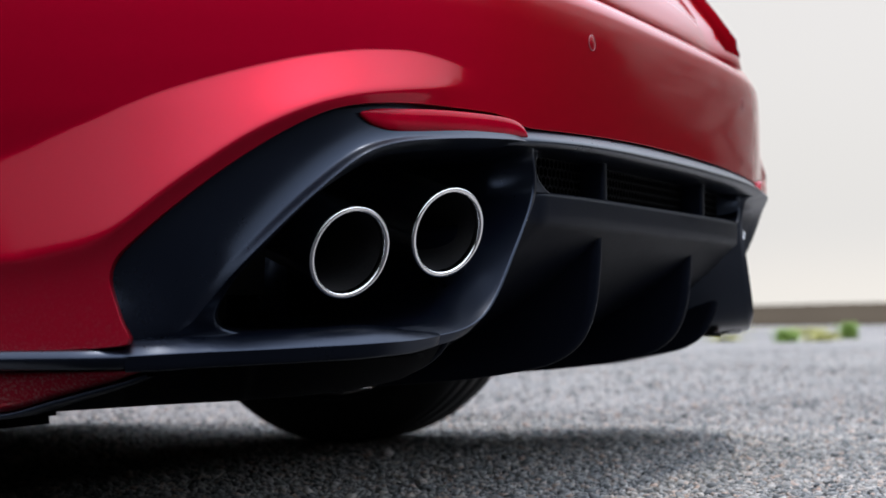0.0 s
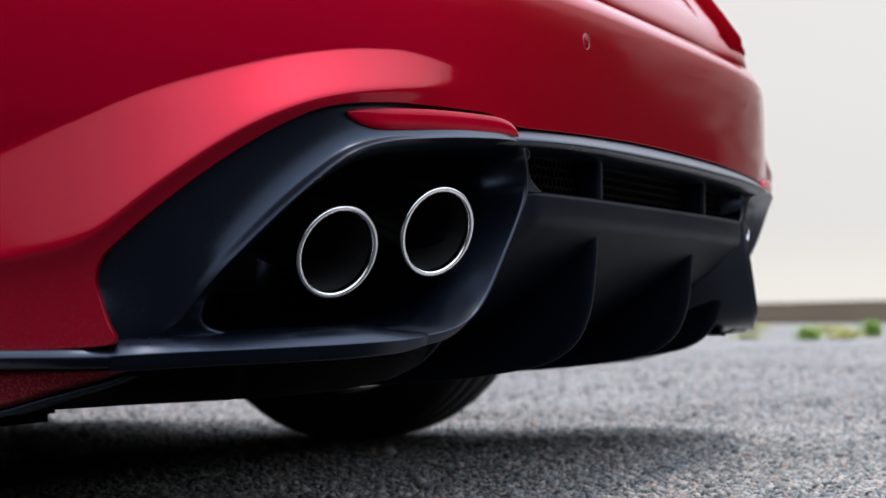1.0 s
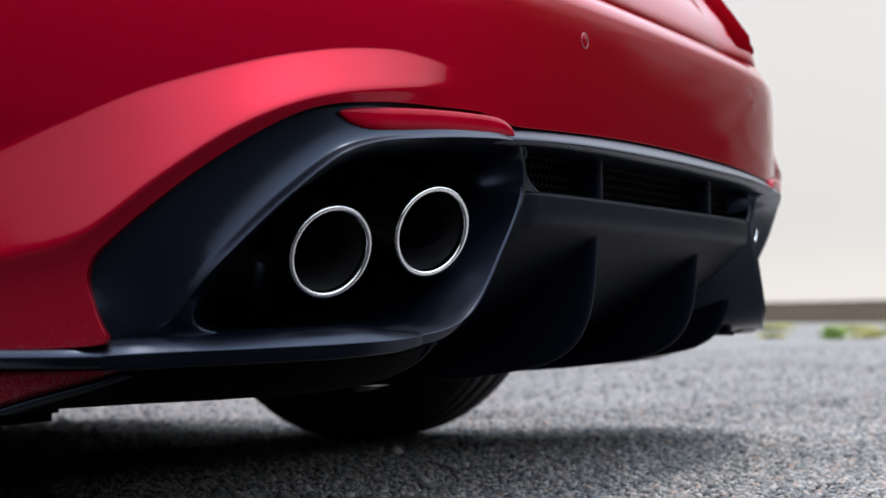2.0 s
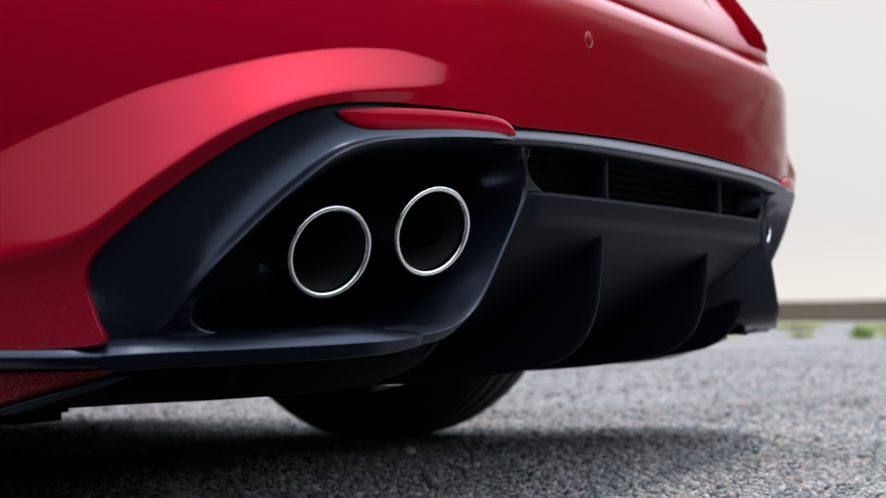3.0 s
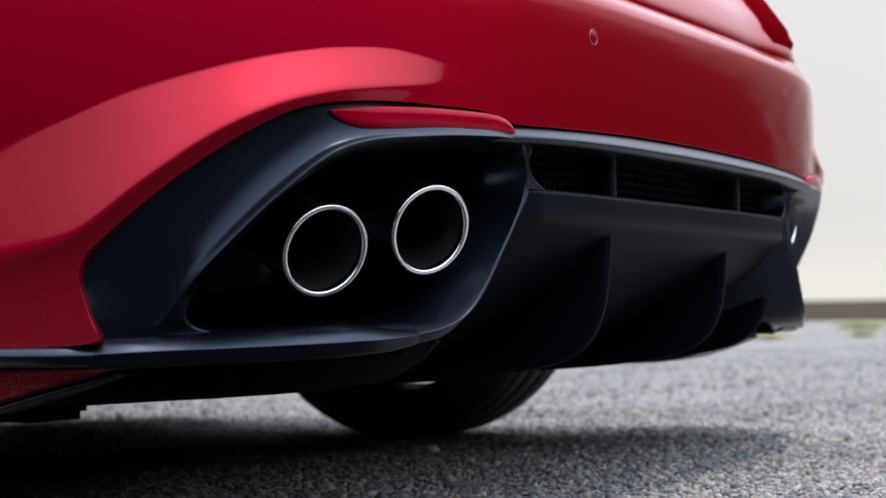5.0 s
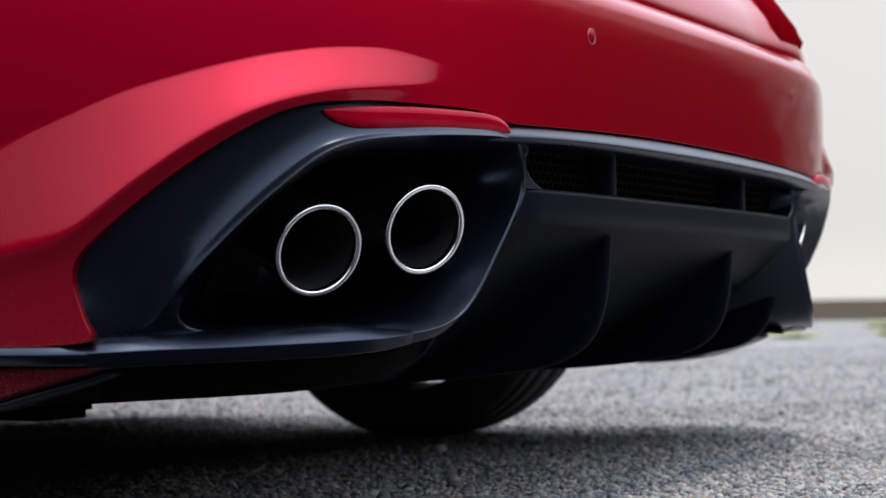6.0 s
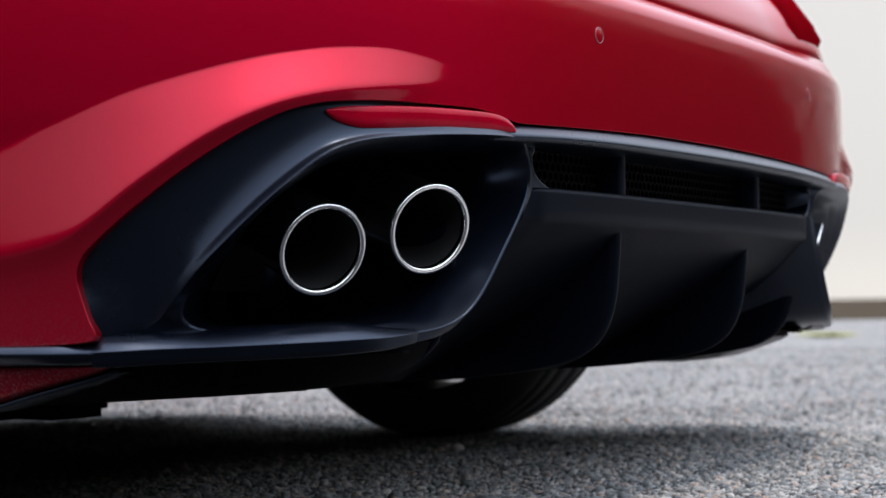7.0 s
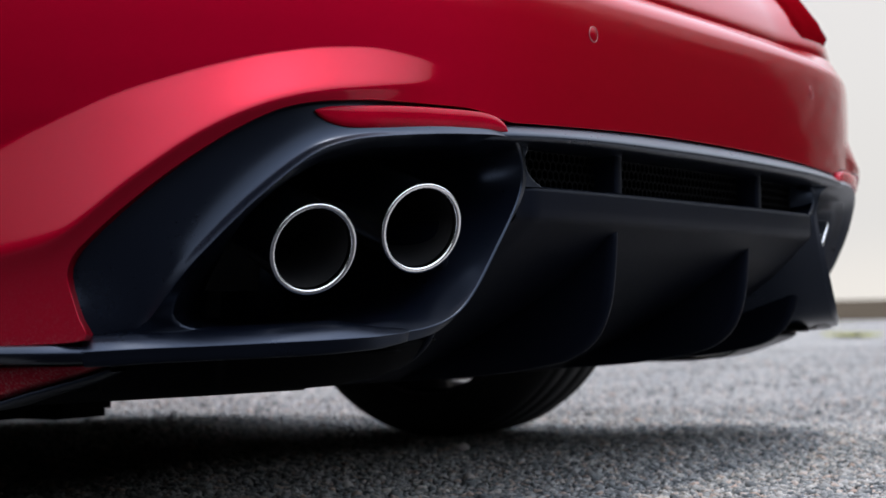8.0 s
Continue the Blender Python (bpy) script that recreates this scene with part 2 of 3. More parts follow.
# where each line up the skin ends at the top: spread out round the corner
gone = np.concatenate([[0], np.cumsum(np.hypot(*np.diff(half, axis=0).T))])
knot = [0] + [float(gone[np.argmin(np.hypot(half[:, 0] - s, half[:, 1] - z))]) for s, z in EDGE[1:]]
ends = [-1.70, -1.32, -1.16, -1.12, -1.07, -1.04, -1.01, -0.968, -0.905, -0.845, -0.797, -0.758, -0.706, -0.665, -0.562, -0.516, -0.491, -0.45, -0.2, 0]
top_half = np.interp(gone, knot, ends)
top_s = np.concatenate([top_half, -top_half[-2::-1]])
ARCHES = ((0.855, 0.35), (3.66, 0.35))


def open_arches(ob):
    """Cuts the wheel openings out of a side panel."""
    bm = bmesh.new()
    bm.from_mesh(ob.data)
    gone_faces = []
    for f in bm.faces:
        c = f.calc_center_median()
        if abs(c.x) > 0.75 and any(math.hypot(c.y - y, c.z - 0.327) < r for y, r in ARCHES):
            gone_faces.append(f)
    bmesh.ops.delete(bm, geom=gone_faces, context="FACES")
    bm.to_mesh(ob.data)
    bm.free()


# ---- car ----
car = tagged(new("car"), "red sports saloon with black diffuser and four exhausts, parked on gravel", "car")

rows = []
for w in np.concatenate([[-0.02, 0.0, 0.0012], 0.5 * np.linspace(0.005, 1, 165) + 0.5 * np.linspace(0.005, 1, 165) ** 1.3]):
    r = []
    for (s0, z0), s1 in zip(edge, top_s):
        k = max(w, 0)
        s, z = s0 + (s1 - s0) * (1 - (1 - k) ** 3), z0 + (0.645 - z0) * k
        off = skin(s, z) - (0.07 if w < 0 else 0.001 if w == 0 else 0)
        r.append(at(s, z, off))
    rows.append(r)
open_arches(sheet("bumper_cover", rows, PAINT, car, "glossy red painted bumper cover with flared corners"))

# boot lid above the shelf
LID = smooth_curve([(0.628, -0.045), (0.634, -0.036), (0.642, -0.032), (0.66, -0.034), (0.70, -0.050), (0.78, -0.105), (0.86, -0.145), (0.93, -0.155), (0.985, -0.165), (1.0, -0.185), (1.005, -0.24)], 44)


def lid_face(s, z):
    return float(np.interp(z, LID[6:, 0], LID[6:, 1])) + quarter(s, z)


rows = [[at(s, z, off + quarter(s, z)) for s in np.linspace(-1.7, 1.7, 241)] for z, off in LID]
sheet("boot_lid", rows, PAINT, car, "glossy red boot lid and rear quarters")


# ---- the rest of the body, forward of the tail ----
def hull(q, z, off):
    """A place on the side or nose; q runs from the left rear wheel round the nose to the right."""
    long_side = 2.5
    if q < long_side:
        x, y = -HALF_WIDTH - off, 1.0 + q
        return (x, y, z)
    if q > long_side + 2 * END:
        return (HALF_WIDTH * 1.03 + off, 1.0 + 2 * long_side + 2 * END - q, z)
    x, y, _ = at(q - long_side - END, z, off)
    return (x, 4.58 - y, z * (1 - 0.16 * soft_step(((4.58 - y) - 3.4) / 1.0) * soft_step((z - 0.5) / 0.3)))


SIDE = [(0.217, -0.02), (0.217, 0.004), (0.30, 0.008), (0.45, 0.0145), (0.59, 0.0225), (0.64, 0.014), (0.72, -0.012), (0.80, -0.022), (0.88, -0.05), (0.93, -0.09), (0.95, -0.14)]
flow = np.linspace(0, 5.0 + 2 * END, 260)
rows = [[hull(q, z, off) for q in flow] for z, off in smooth_curve(SIDE, 34)]
open_arches(sheet("body_side", rows, PAINT, car, "glossy red flanks and nose"))
TOP = [(0.22, 0.99, 0.99), (0.55, 1.005, 1.01), (0.80, 1.005, 1.10), (1.15, 1.0, 1.27), (1.6, 0.99, 1.39), (2.1, 0.98, 1.42), (2.6, 0.97, 1.40), (3.0, 0.96, 1.22), (3.35, 0.95, 1.02), (3.8, 0.88, 0.92), (4.2, 0.80, 0.82), (4.45, 0.72, 0.73)]
spine = smooth_curve(TOP, 60)
rows = []
for y, belt, top in spine:
    reach = 0.80 * (1 - 0.35 * soft_step((y - 3.6) / 0.9)) * (1 - 0.12 * soft_step((0.6 - y) / 0.4))
    row = []
    for a in np.linspace(-1, 1, 41):
        w = math.copysign(abs(math.sin(a * math.pi / 2)) ** 0.8, a)
        h = max(1 - abs(w) ** 3.2, 0) ** 0.6
        row.append((reach * w, y, belt + (top - belt) * h - 0.07 * (1 - h)))
    rows.append(row)
roof = sheet("roof", rows, PAINT, car, "red roof, bonnet and pillars")
rows = []
for y, belt, top in smooth_curve([(0.72, 1.02, 1.075), (1.15, 1.0, 1.28), (1.5, 0.99, 1.375)], 14):
    rows.append([(0.56 * u, y - 0.004, top + 0.012 - 0.10 * abs(u) ** 3) for u in np.linspace(-1, 1, 21)])
sheet("rear_window", rows, GLASS, car, "dark rear window", thick=0.004)
rows = []
for y, belt, top in smooth_curve([(2.62, 1.0, 1.395), (3.0, 0.96, 1.225), (3.33, 0.95, 1.035)], 14):
    rows.append([(0.6 * u, y + 0.004, top + 0.014 - 0.10 * abs(u) ** 3) for u in np.linspace(-1, 1, 21)])
sheet("windscreen", rows, GLASS, car, "dark windscreen", thick=0.004)

# ---- black surround of the exhausts: rings round the opening, from the outside in ----
RING_FOLD = [(-0.956, 0.198), (-0.958, 0.245), (-0.966, 0.290), (-0.924, 0.343), (-0.842, 0.406), (-0.776, 0.444), (-0.72, 0.456), (-0.66, 0.459),
             (-0.58, 0.459), (-0.50, 0.450), (-0.440, 0.435), (-0.432, 0.375), (-0.490, 0.300), (-0.560, 0.216), (-0.64, 0.208), (-0.85, 0.200)]
FOLD_OFF = [-0.03, -0.03, -0.02, -0.01, -0.01, -0.01, -0.01, -0.02, -0.03, -0.03, -0.05, -0.10, -0.16, -0.16, -0.10, -0.06]
RING_OUT = [(-0.958, 0.2000), (-0.966, 0.245), (-0.975, 0.292), (-0.928, 0.345), (-0.846, 0.409), (-0.779, 0.448), (-0.72, 0.460), (-0.66, 0.462),
            (-0.58, 0.4615), (-0.50, 0.452), (-0.450, 0.430), (-0.449, 0.379), (-0.496, 0.313), (-0.571, 0.231), (-0.645, 0.2115), (-0.85, 0.2025)]
OUT_OFF = [0.010] + [skin(s, z) - d for (s, z), d in zip(RING_OUT[1:10], (0.013, 0.015, 0.016, 0.016, 0.014, 0.011, 0.009, 0.009, 0.012))] + [-0.002, 0.0005, -0.003, -0.003, -0.002, -0.004]
COVE = [0.004, 0.013, 0.018, 0.020, 0.018, 0.014, 0.009, 0.004, 0.001, 0.0, 0, 0, 0, 0, 0, 0]
BEAD = [0.0, 0.0003, 0.0012, 0.0022, 0.0028, 0.0024, 0.0016, 0.0007, 0.0, 0.0, 0.0, 0.0, 0.0, 0.0, 0.0, 0.0]
RING_RIM = [(-0.914, 0.2262), (-0.898, 0.2434), (-0.872, 0.2755), (-0.846, 0.306), (-0.7945, 0.361), (-0.7445, 0.4035), (-0.705, 0.4185), (-0.65, 0.4255),
            (-0.58, 0.4305), (-0.51, 0.4315), (-0.466, 0.420), (-0.4575, 0.379), (-0.5005, 0.315), (-0.5615, 0.2445), (-0.628, 0.2235), (-0.83, 0.2195)]
RIM_OFF = [-0.002, 0.007, 0.022, 0.034, 0.041, 0.041, 0.039, 0.036, 0.0335, 0.029, 0.009, 0.003, 0.005, 0.007, 0.001, -0.004]
RING_OPEN = [(-0.8690, 0.2335), (-0.8785, 0.2480), (-0.862, 0.279), (-0.838, 0.306), (-0.783, 0.364), (-0.731, 0.398), (-0.697, 0.409), (-0.65, 0.4155),
             (-0.58, 0.420), (-0.528, 0.4215), (-0.484, 0.412), (-0.477, 0.374), (-0.530, 0.318), (-0.590, 0.254), (-0.65, 0.2345), (-0.83, 0.2285)]
OPEN_OFF = [-0.007, 0.002, 0.006, 0.010, 0.016, 0.018, 0.016, 0.010, 0.003, -0.008, -0.034, -0.050, -0.056, -0.042, -0.016, -0.013]
CENTRE = (-0.675, 0.325)


def shrink(ring, k):
    return [(CENTRE[0] + (s - CENTRE[0]) * k, CENTRE[1] + (z - CENTRE[1]) * k) for s, z in ring]


def surround(side):
    def ring(r, off):
        return tied_curve([(s, z, o) for (s, z), o in zip(r, off)], 12)
    fold, out, rim, hole = ring(RING_FOLD, FOLD_OFF), ring(RING_OUT, OUT_OFF), ring(RING_RIM, RIM_OFF), ring(RING_OPEN, OPEN_OFF)
    cove, bead = ring(RING_OUT, COVE)[:, 2], ring(RING_OUT, BEAD)[:, 2]
    if side > 0:
        fuller = ring(RING_OUT, [0, -0.012, -0.020, -0.022, -0.018, -0.013, -0.010, -0.006, 0, 0, 0, 0, 0, 0, 0, 0])[:, 2]
        rim[:, 2] += fuller
        hole[:, 2] += 0.8 * fuller
    rows = [fold, out]
    for u in np.concatenate([np.linspace(0.02, 0.55, 10), np.linspace(0.58, 0.85, 14), np.linspace(0.865, 1, 12)]):
        r = out + (rim - out) * u
        # hollowed towards the paint
        r[:, 2] -= cove * (u - u ** 5) * (1 if side < 0 else 0.7)
        # a fine bead along the crest
        r[:, 2] += bead * soft_step((u - 0.87) / 0.11)
        rows.append(r)
    rim = rows[-1]
    for u in (0.06, 0.16, 0.32, 0.5, 0.7, 0.86, 1.0):
        r = rim + (hole - rim) * u
        r[:, 2] += (rim[:, 2] - hole[:, 2]) * 0.35 * (u - u * u) * np.clip(cove / 0.012, 0, 1)
        rows.append(r)
    for k, d in ((0.995, 0.006), (0.985, 0.03), (0.96, 0.09)):
        rows.append(ring(shrink(RING_OPEN, k), [o - d for o in OPEN_OFF]))
    rows += [ring(shrink(RING_OPEN, 0.92), [-0.24] * 16), ring(shrink(RING_OPEN, 0.02), [-0.24] * 16)]
    pts = [[at(-side * s, z, o) for s, z, o in r] for r in rows]
    return sheet("exhaust_surround", pts, BLACK, car, "satin black plastic surround with a raised rim", wrap=True)


BAR_CREST = soft_table([-0.97, -0.954, -0.90, -0.846, -0.791, -0.733, -0.67, -0.6275, -0.59], [0.2085, 0.2090, 0.2112, 0.2126, 0.2144, 0.2161, 0.2188, 0.2232, 0.2300], 0.006)
BAR_LOW = soft_table([-0.97, -0.942, -0.90, -0.8176, -0.7314, -0.667, -0.6157, -0.59], [0.1932, 0.1938, 0.1961, 0.1986, 0.2013, 0.2054, 0.2150, 0.2225], 0.006)


def lower_bar(side):
    """The bar under the opening: a sloping top face, a tight crest and a front that turns under."""
    rows = []
    for w, drop in ((1.4, 0.030), (1.15, 0.0165), (1.0, 0.0118), (0.6, 0.0064), (0.25, 0.0024), (0.10, 0.0008), (0.03, 0.0001), (0.0, 0.0), (-0.05, 0.0003), (-0.16, 0.0013), (-0.5, 0.0034), (-0.86, 0.0058), (-0.96, 0.0075), (-1.0, 0.0105), (-1.0, 0.035)):
        row = []
        for s in np.linspace(-0.962, -0.602, 80):
            crest, low = BAR_CREST(s), BAR_LOW(s)
            out = 0.0125 + 0.0155 * soft_step((-0.87 - s) / 0.085) - 0.0085 * soft_step((s + 0.72) / 0.11) - 0.012 * soft_step((s + 0.640) / 0.038) - (0.018 if side > 0 else 0.0)
            z = crest + 0.0135 * w * (1 - 0.8 * soft_step((s + 0.72) / 0.11)) if w > 0 else crest + (crest - low) * w
            row.append(at(-side * s, z, out - drop * (1 - 0.5 * soft_step((s + 0.72) / 0.11))))
        rows.append(row)
    return sheet("lower_bar", rows, BLACK, car, "satin black bar under the exhausts, dusty below its crest")


for side in (-1, 1):
    surround(side)
    lower_bar(side)

# ---- exhaust tips ----
TIPS = ((-0.701, 0.120, 0.309, 26.1, -19.0), (-0.589, 0.060, 0.332, 24.2, -17.2))
TIP_R = 0.0497
for side in (1, -1):
    for x, y, z, turn, dip in TIPS:
        a, d = radians(turn), radians(dip)
        way = Vector((-side * math.sin(a) * math.cos(d), -math.cos(a) * math.cos(d), math.sin(d)))
        m = Matrix.Translation((side * x * (1.0 if side > 0 else 1.02), y, z)) @ way.to_track_quat("Z", "Y").to_matrix().to_4x4()
        tip = lathe("exhaust_tip", [(TIP_R - 0.006, -0.20), (TIP_R - 0.002, -0.014), (TIP_R - 0.0002, -0.004), (TIP_R, -0.0022), (TIP_R - 0.0006, -0.0006), (TIP_R - 0.0018, 0.0), (TIP_R - 0.0042, 0.0),
                                    (TIP_R - 0.0056, -0.0008), (TIP_R - 0.0064, -0.003), (TIP_R - 0.0064, -0.008)], CHROME, car, m, 96, "polished steel exhaust tip")
        lathe("pipe", [(TIP_R - 0.0064, -0.008), (TIP_R - 0.0074, -0.10), (TIP_R - 0.016, -0.16), (0.001, -0.17)], SOOT, tip, m, 64, "sooty inside of the pipe")

# ---- silencers and heat shields behind the tips ----
for side in (1, -1):
    x0 = -side * 0.66
    block("silencer", (x0 - 0.22, 0.30, 0.24), (x0 + 0.20, 0.52, 0.375), SOOT, car, "sooty steel silencer box", 0.03)
    rows = []
    for y, z in ((0.23, 0.372), (0.235, 0.369), (0.31, 0.378), (0.34, 0.36)):
        rows.append([(x0 + side * u, y - 0.25 * (u - 0.02), z + 0.003 * math.sin(u * 60)) for u in np.linspace(-0.03, 0.17, 24)])
    sheet("heat_shield", rows, SOOT, car, "dull ribbed heat shield over the pipes", thick=0.002)

# ---- middle: lip, vents, diffuser ----
rows = []
for dz, off in ((0.004, -0.12), (0.002, 0.006), (0.0, 0.0150), (-0.0025, 0.0188), (-0.008, 0.0232), (-0.0135, 0.0285), (-0.0185, 0.0312), (-0.0222, 0.0300), (-0.0255, 0.0225), (-0.0272, 0.010), (-0.0282, -0.006), (-0.0282, -0.09)):
    row = []
    for s in np.linspace(-0.575, 0.575, 93):
        a = abs(s)
        # it bows up towards the middle and dips under the surrounds at its ends
        row.append(at(s, 0.4582 - 0.041 * min(a, 0.51) ** 2 + dz * (1 - 0.20 * soft_step((a - 0.10) / 0.40)), (max(off, 0.002) if a > 0.45 and dz < -0.02 else off) - 0.003 * soft_step((a - 0.49) / 0.04) - 0.03 * soft_step((a - 0.525) / 0.05)))
    rows.append(row)
sheet("bumper_lip", rows, BLACK, car, "rounded satin black lip under the red paint")
DROP = smooth_curve([(0.342, -0.008), (0.335, -0.017), (0.31, -0.045), (0.27, -0.10), (0.22, -0.19), (0.17, -0.29), (0.152, -0.335)], 26)
rows = []
for z, off in [(0.384, -0.09), (0.384, -0.008), (0.3835, -0.003), (0.381, 0.0), (0.377, 0.0005), (0.36, 0.0), (0.350, -0.001), (0.345, -0.004)] + [tuple(p) for p in DROP]:
    k = 0.456 if z > 0.34 else 0.456 + (0.34 - z) * 0.75
    rows.append([at(s, z, off - 0.006 * soft_step((abs(s) - 0.425) / 0.025)) for s in np.linspace(-k, k, 91)])
sheet("diffuser_panel", rows, GRAIN, car, "satin black diffuser panel sloping forward under the car")

for s in (-0.230, 0.2135):
    rows = []
    for ds, off in ((-0.011, -0.07), (-0.011, -0.008), (-0.008, -0.004), (0.004, -0.004), (0.007, -0.008), (0.007, -0.07)):
        rows.append([at(s + ds, z, off) for z in (0.383, 0.390, 0.405, 0.418, 0.426, 0.432)])
    sheet("vent_rib", rows, GRAIN, car, "black rib between the vents")

for side in (-1, 1):
    rows = []
    for z in np.linspace(0.382, 0.430, 24):
        rim_s = 0.446 - 0.030 * (max(0.418 - z, 0) / 0.035) ** 3.2 - 0.005 * soft_step((z - 0.416) / 0.008)
        rows.append([at(side * s, z, off) for s, off in ((0.458, -0.003), (rim_s + 0.006, 0.001), (rim_s + 0.002, 0.001), (rim_s + 0.0005, 0.0), (rim_s, -0.003), (rim_s, -0.012), (rim_s + 0.002, -0.07))])
    sheet("vent_end", rows, BLACK, car, "rounded black end of the vents")

rows = [[at(s, z, -0.085) for s in np.linspace(-0.46, 0.46, 31)] for z in (0.376, 0.436)]
sheet("vent_back", rows, MATT, car, "unlit back of the vents", thick=0.01)


def honeycomb():
    """An open hexagonal mesh filling the three vents."""
    verts, faces = [], []
    cell = 0.0072
    for row in range(5):
        for col in range(80):
            cs = -0.452 + col * cell * math.sqrt(3) + (row % 2) * cell * math.sqrt(3) / 2
            cz = 0.384 + row * cell * 1.5 + 0.006
            if cs > 0.452:
                continue
            b0 = len(verts)
            for depth in (-0.034, -0.044):
                for rad in (cell * 0.99, cell * 0.80):
                    for i in range(6):
                        a = math.radians(60 * i + 30)
                        verts.append(at(cs + rad * math.cos(a), cz + rad * math.sin(a), depth))
            for i in range(6):
                j = (i + 1) % 6
                faces.append((b0 + i, b0 + j, b0 + 6 + j, b0 + 6 + i))
                faces.append((b0 + 6 + i, b0 + 6 + j, b0 + 18 + j, b0 + 18 + i))
    ob = part("vent_mesh", verts, faces, MATT, car, "black honeycomb mesh inside the vents", smooth=False)
    return tagged(ob, kind="stuff")


honeycomb()

FIN = [(0.343, 0.0145), (0.32, 0.0155), (0.30, 0.0170), (0.266, 0.0205), (0.243, 0.0255), (0.2243, 0.0325), (0.209, 0.0415), (0.1963, 0.054), (0.1855, 0.071), (0.1772, 0.0925), (0.168, 0.14), (0.160, 0.20), (0.153, 0.29), (0.150, 0.37)]


def fin(x, low=0.0, back=0.0, name="diffuser_fin"):
    """A thin upright blade, its rear edge curving forward towards the ground."""
    prof = smooth_curve(FIN, 40)
    verts, faces = [], []
    for z, y in prof:
        for dx, dy in ((-0.0075, 0.014), (-0.0055, 0.004), (-0.002, 0), (0.002, 0), (0.0055, 0.004), (0.0075, 0.014), (0.012, 0.34), (-0.012, 0.34)):
            verts.append((x + dx, y + dy + back, z + low))
    n = 8
    for i in range(len(prof) - 1):
        for j in range(n):
            k = (j + 1) % n
            faces.append((i * n + j, i * n + k, (i + 1) * n + k, (i + 1) * n + j))
    faces += [tuple(range(n)), tuple(range(len(verts) - n, len(verts)))]
    return part(name, verts, faces, GRAIN, car, "upright black diffuser blade")


fin(-0.222)
fin(0.222, 0.0, 0.012)
for x in (-0.53, 0.53):
    fin(x, 0.0, 0.05, "outer_fin")

# ---- underbody ----
def tail_y(x):
    return 0.335 + 0.12 * (x / 0.8) ** 2


loop = [(x, tail_y(x)) for x in np.linspace(-0.83, 0.83, 41)] + [(0.83, 0.56), (-0.83, 0.56)]
verts = [(x, y, 0.150) for x, y in loop] + [(x, y, 0.200) for x, y in loop]
k = len(loop)
faces = [tuple(range(k)), tuple(range(2 * k - 1, k - 1, -1))] + [(i, (i + 1) % k, k + (i + 1) % k, k + i) for i in range(k)]
part("undertray", verts, faces, MATT, car, "matt black tray behind the rear axle", smooth=False)
block("floor_pan", (-0.62, 0.54, 0.235), (0.60, 1.15, 0.30), MATT, car, "matt black pan between the rear wheels", 0.01)
block("floor_pan", (-0.86, 1.18, 0.15), (0.86, 4.2, 0.22), MATT, car, "matt black flat underbody", 0.01)
for side in (-1, 1):
    rows = []
    for w in np.linspace(0, 1, 8):
        row = []
        for u in np.linspace(0, 1, 30):
            a = Vector(at(side * (0.60 + 0.36 * u), 0.203, -0.05))
            x = side * (0.40 + 0.44 * u)
            e = Vector((x, tail_y(x), 0.151))
            row.append(a.lerp(e, w) + Vector((0, 0, 0.02 * math.sin(math.pi * w))))
        rows.append(row)
    sheet("diffuser_side", rows, MATT, car, "matt black slope beside the diffuser", thick=0.004)
HEM = soft_table([-0.99, -0.912, -0.834, -0.768, -0.68, -0.599, -0.555, -0.538, -0.530], [0.155, 0.1572, 0.1592, 0.1612, 0.1650, 0.1735, 0.1855, 0.1990, 0.2110], 0.004)
rows = []
for w, off in ((-0.1, -0.075), (0, -0.062), (0.25, -0.066), (0.55, -0.072), (0.85, -0.081), (0.97, -0.087), (1.0, -0.093), (1.0, -0.14)):
    row = []
    for s in np.linspace(-0.985, -0.5305, 90):
        # one panel laps over the next
        row.append(at(s, 0.212 + (HEM(s) - 0.212) * w, off + 0.006 * soft_step((-0.822 - 0.012 * w - s) / 0.008)))
    rows.append(row)
sheet("undertail_skirt", rows, MATT, car, "matt black skirt under the exhaust surround", thick=0.003)
block("suspension_arm", (-0.39, 0.80, 0.098), (-0.27, 0.90, 0.165), MATT, car, "unlit suspension arm hanging under the tail", 0.012)
block("suspension_arm", (-0.70, 0.80, 0.104), (-0.425, 0.88, 0.165), MATT, car, "unlit suspension arm hanging under the tail", 0.012)

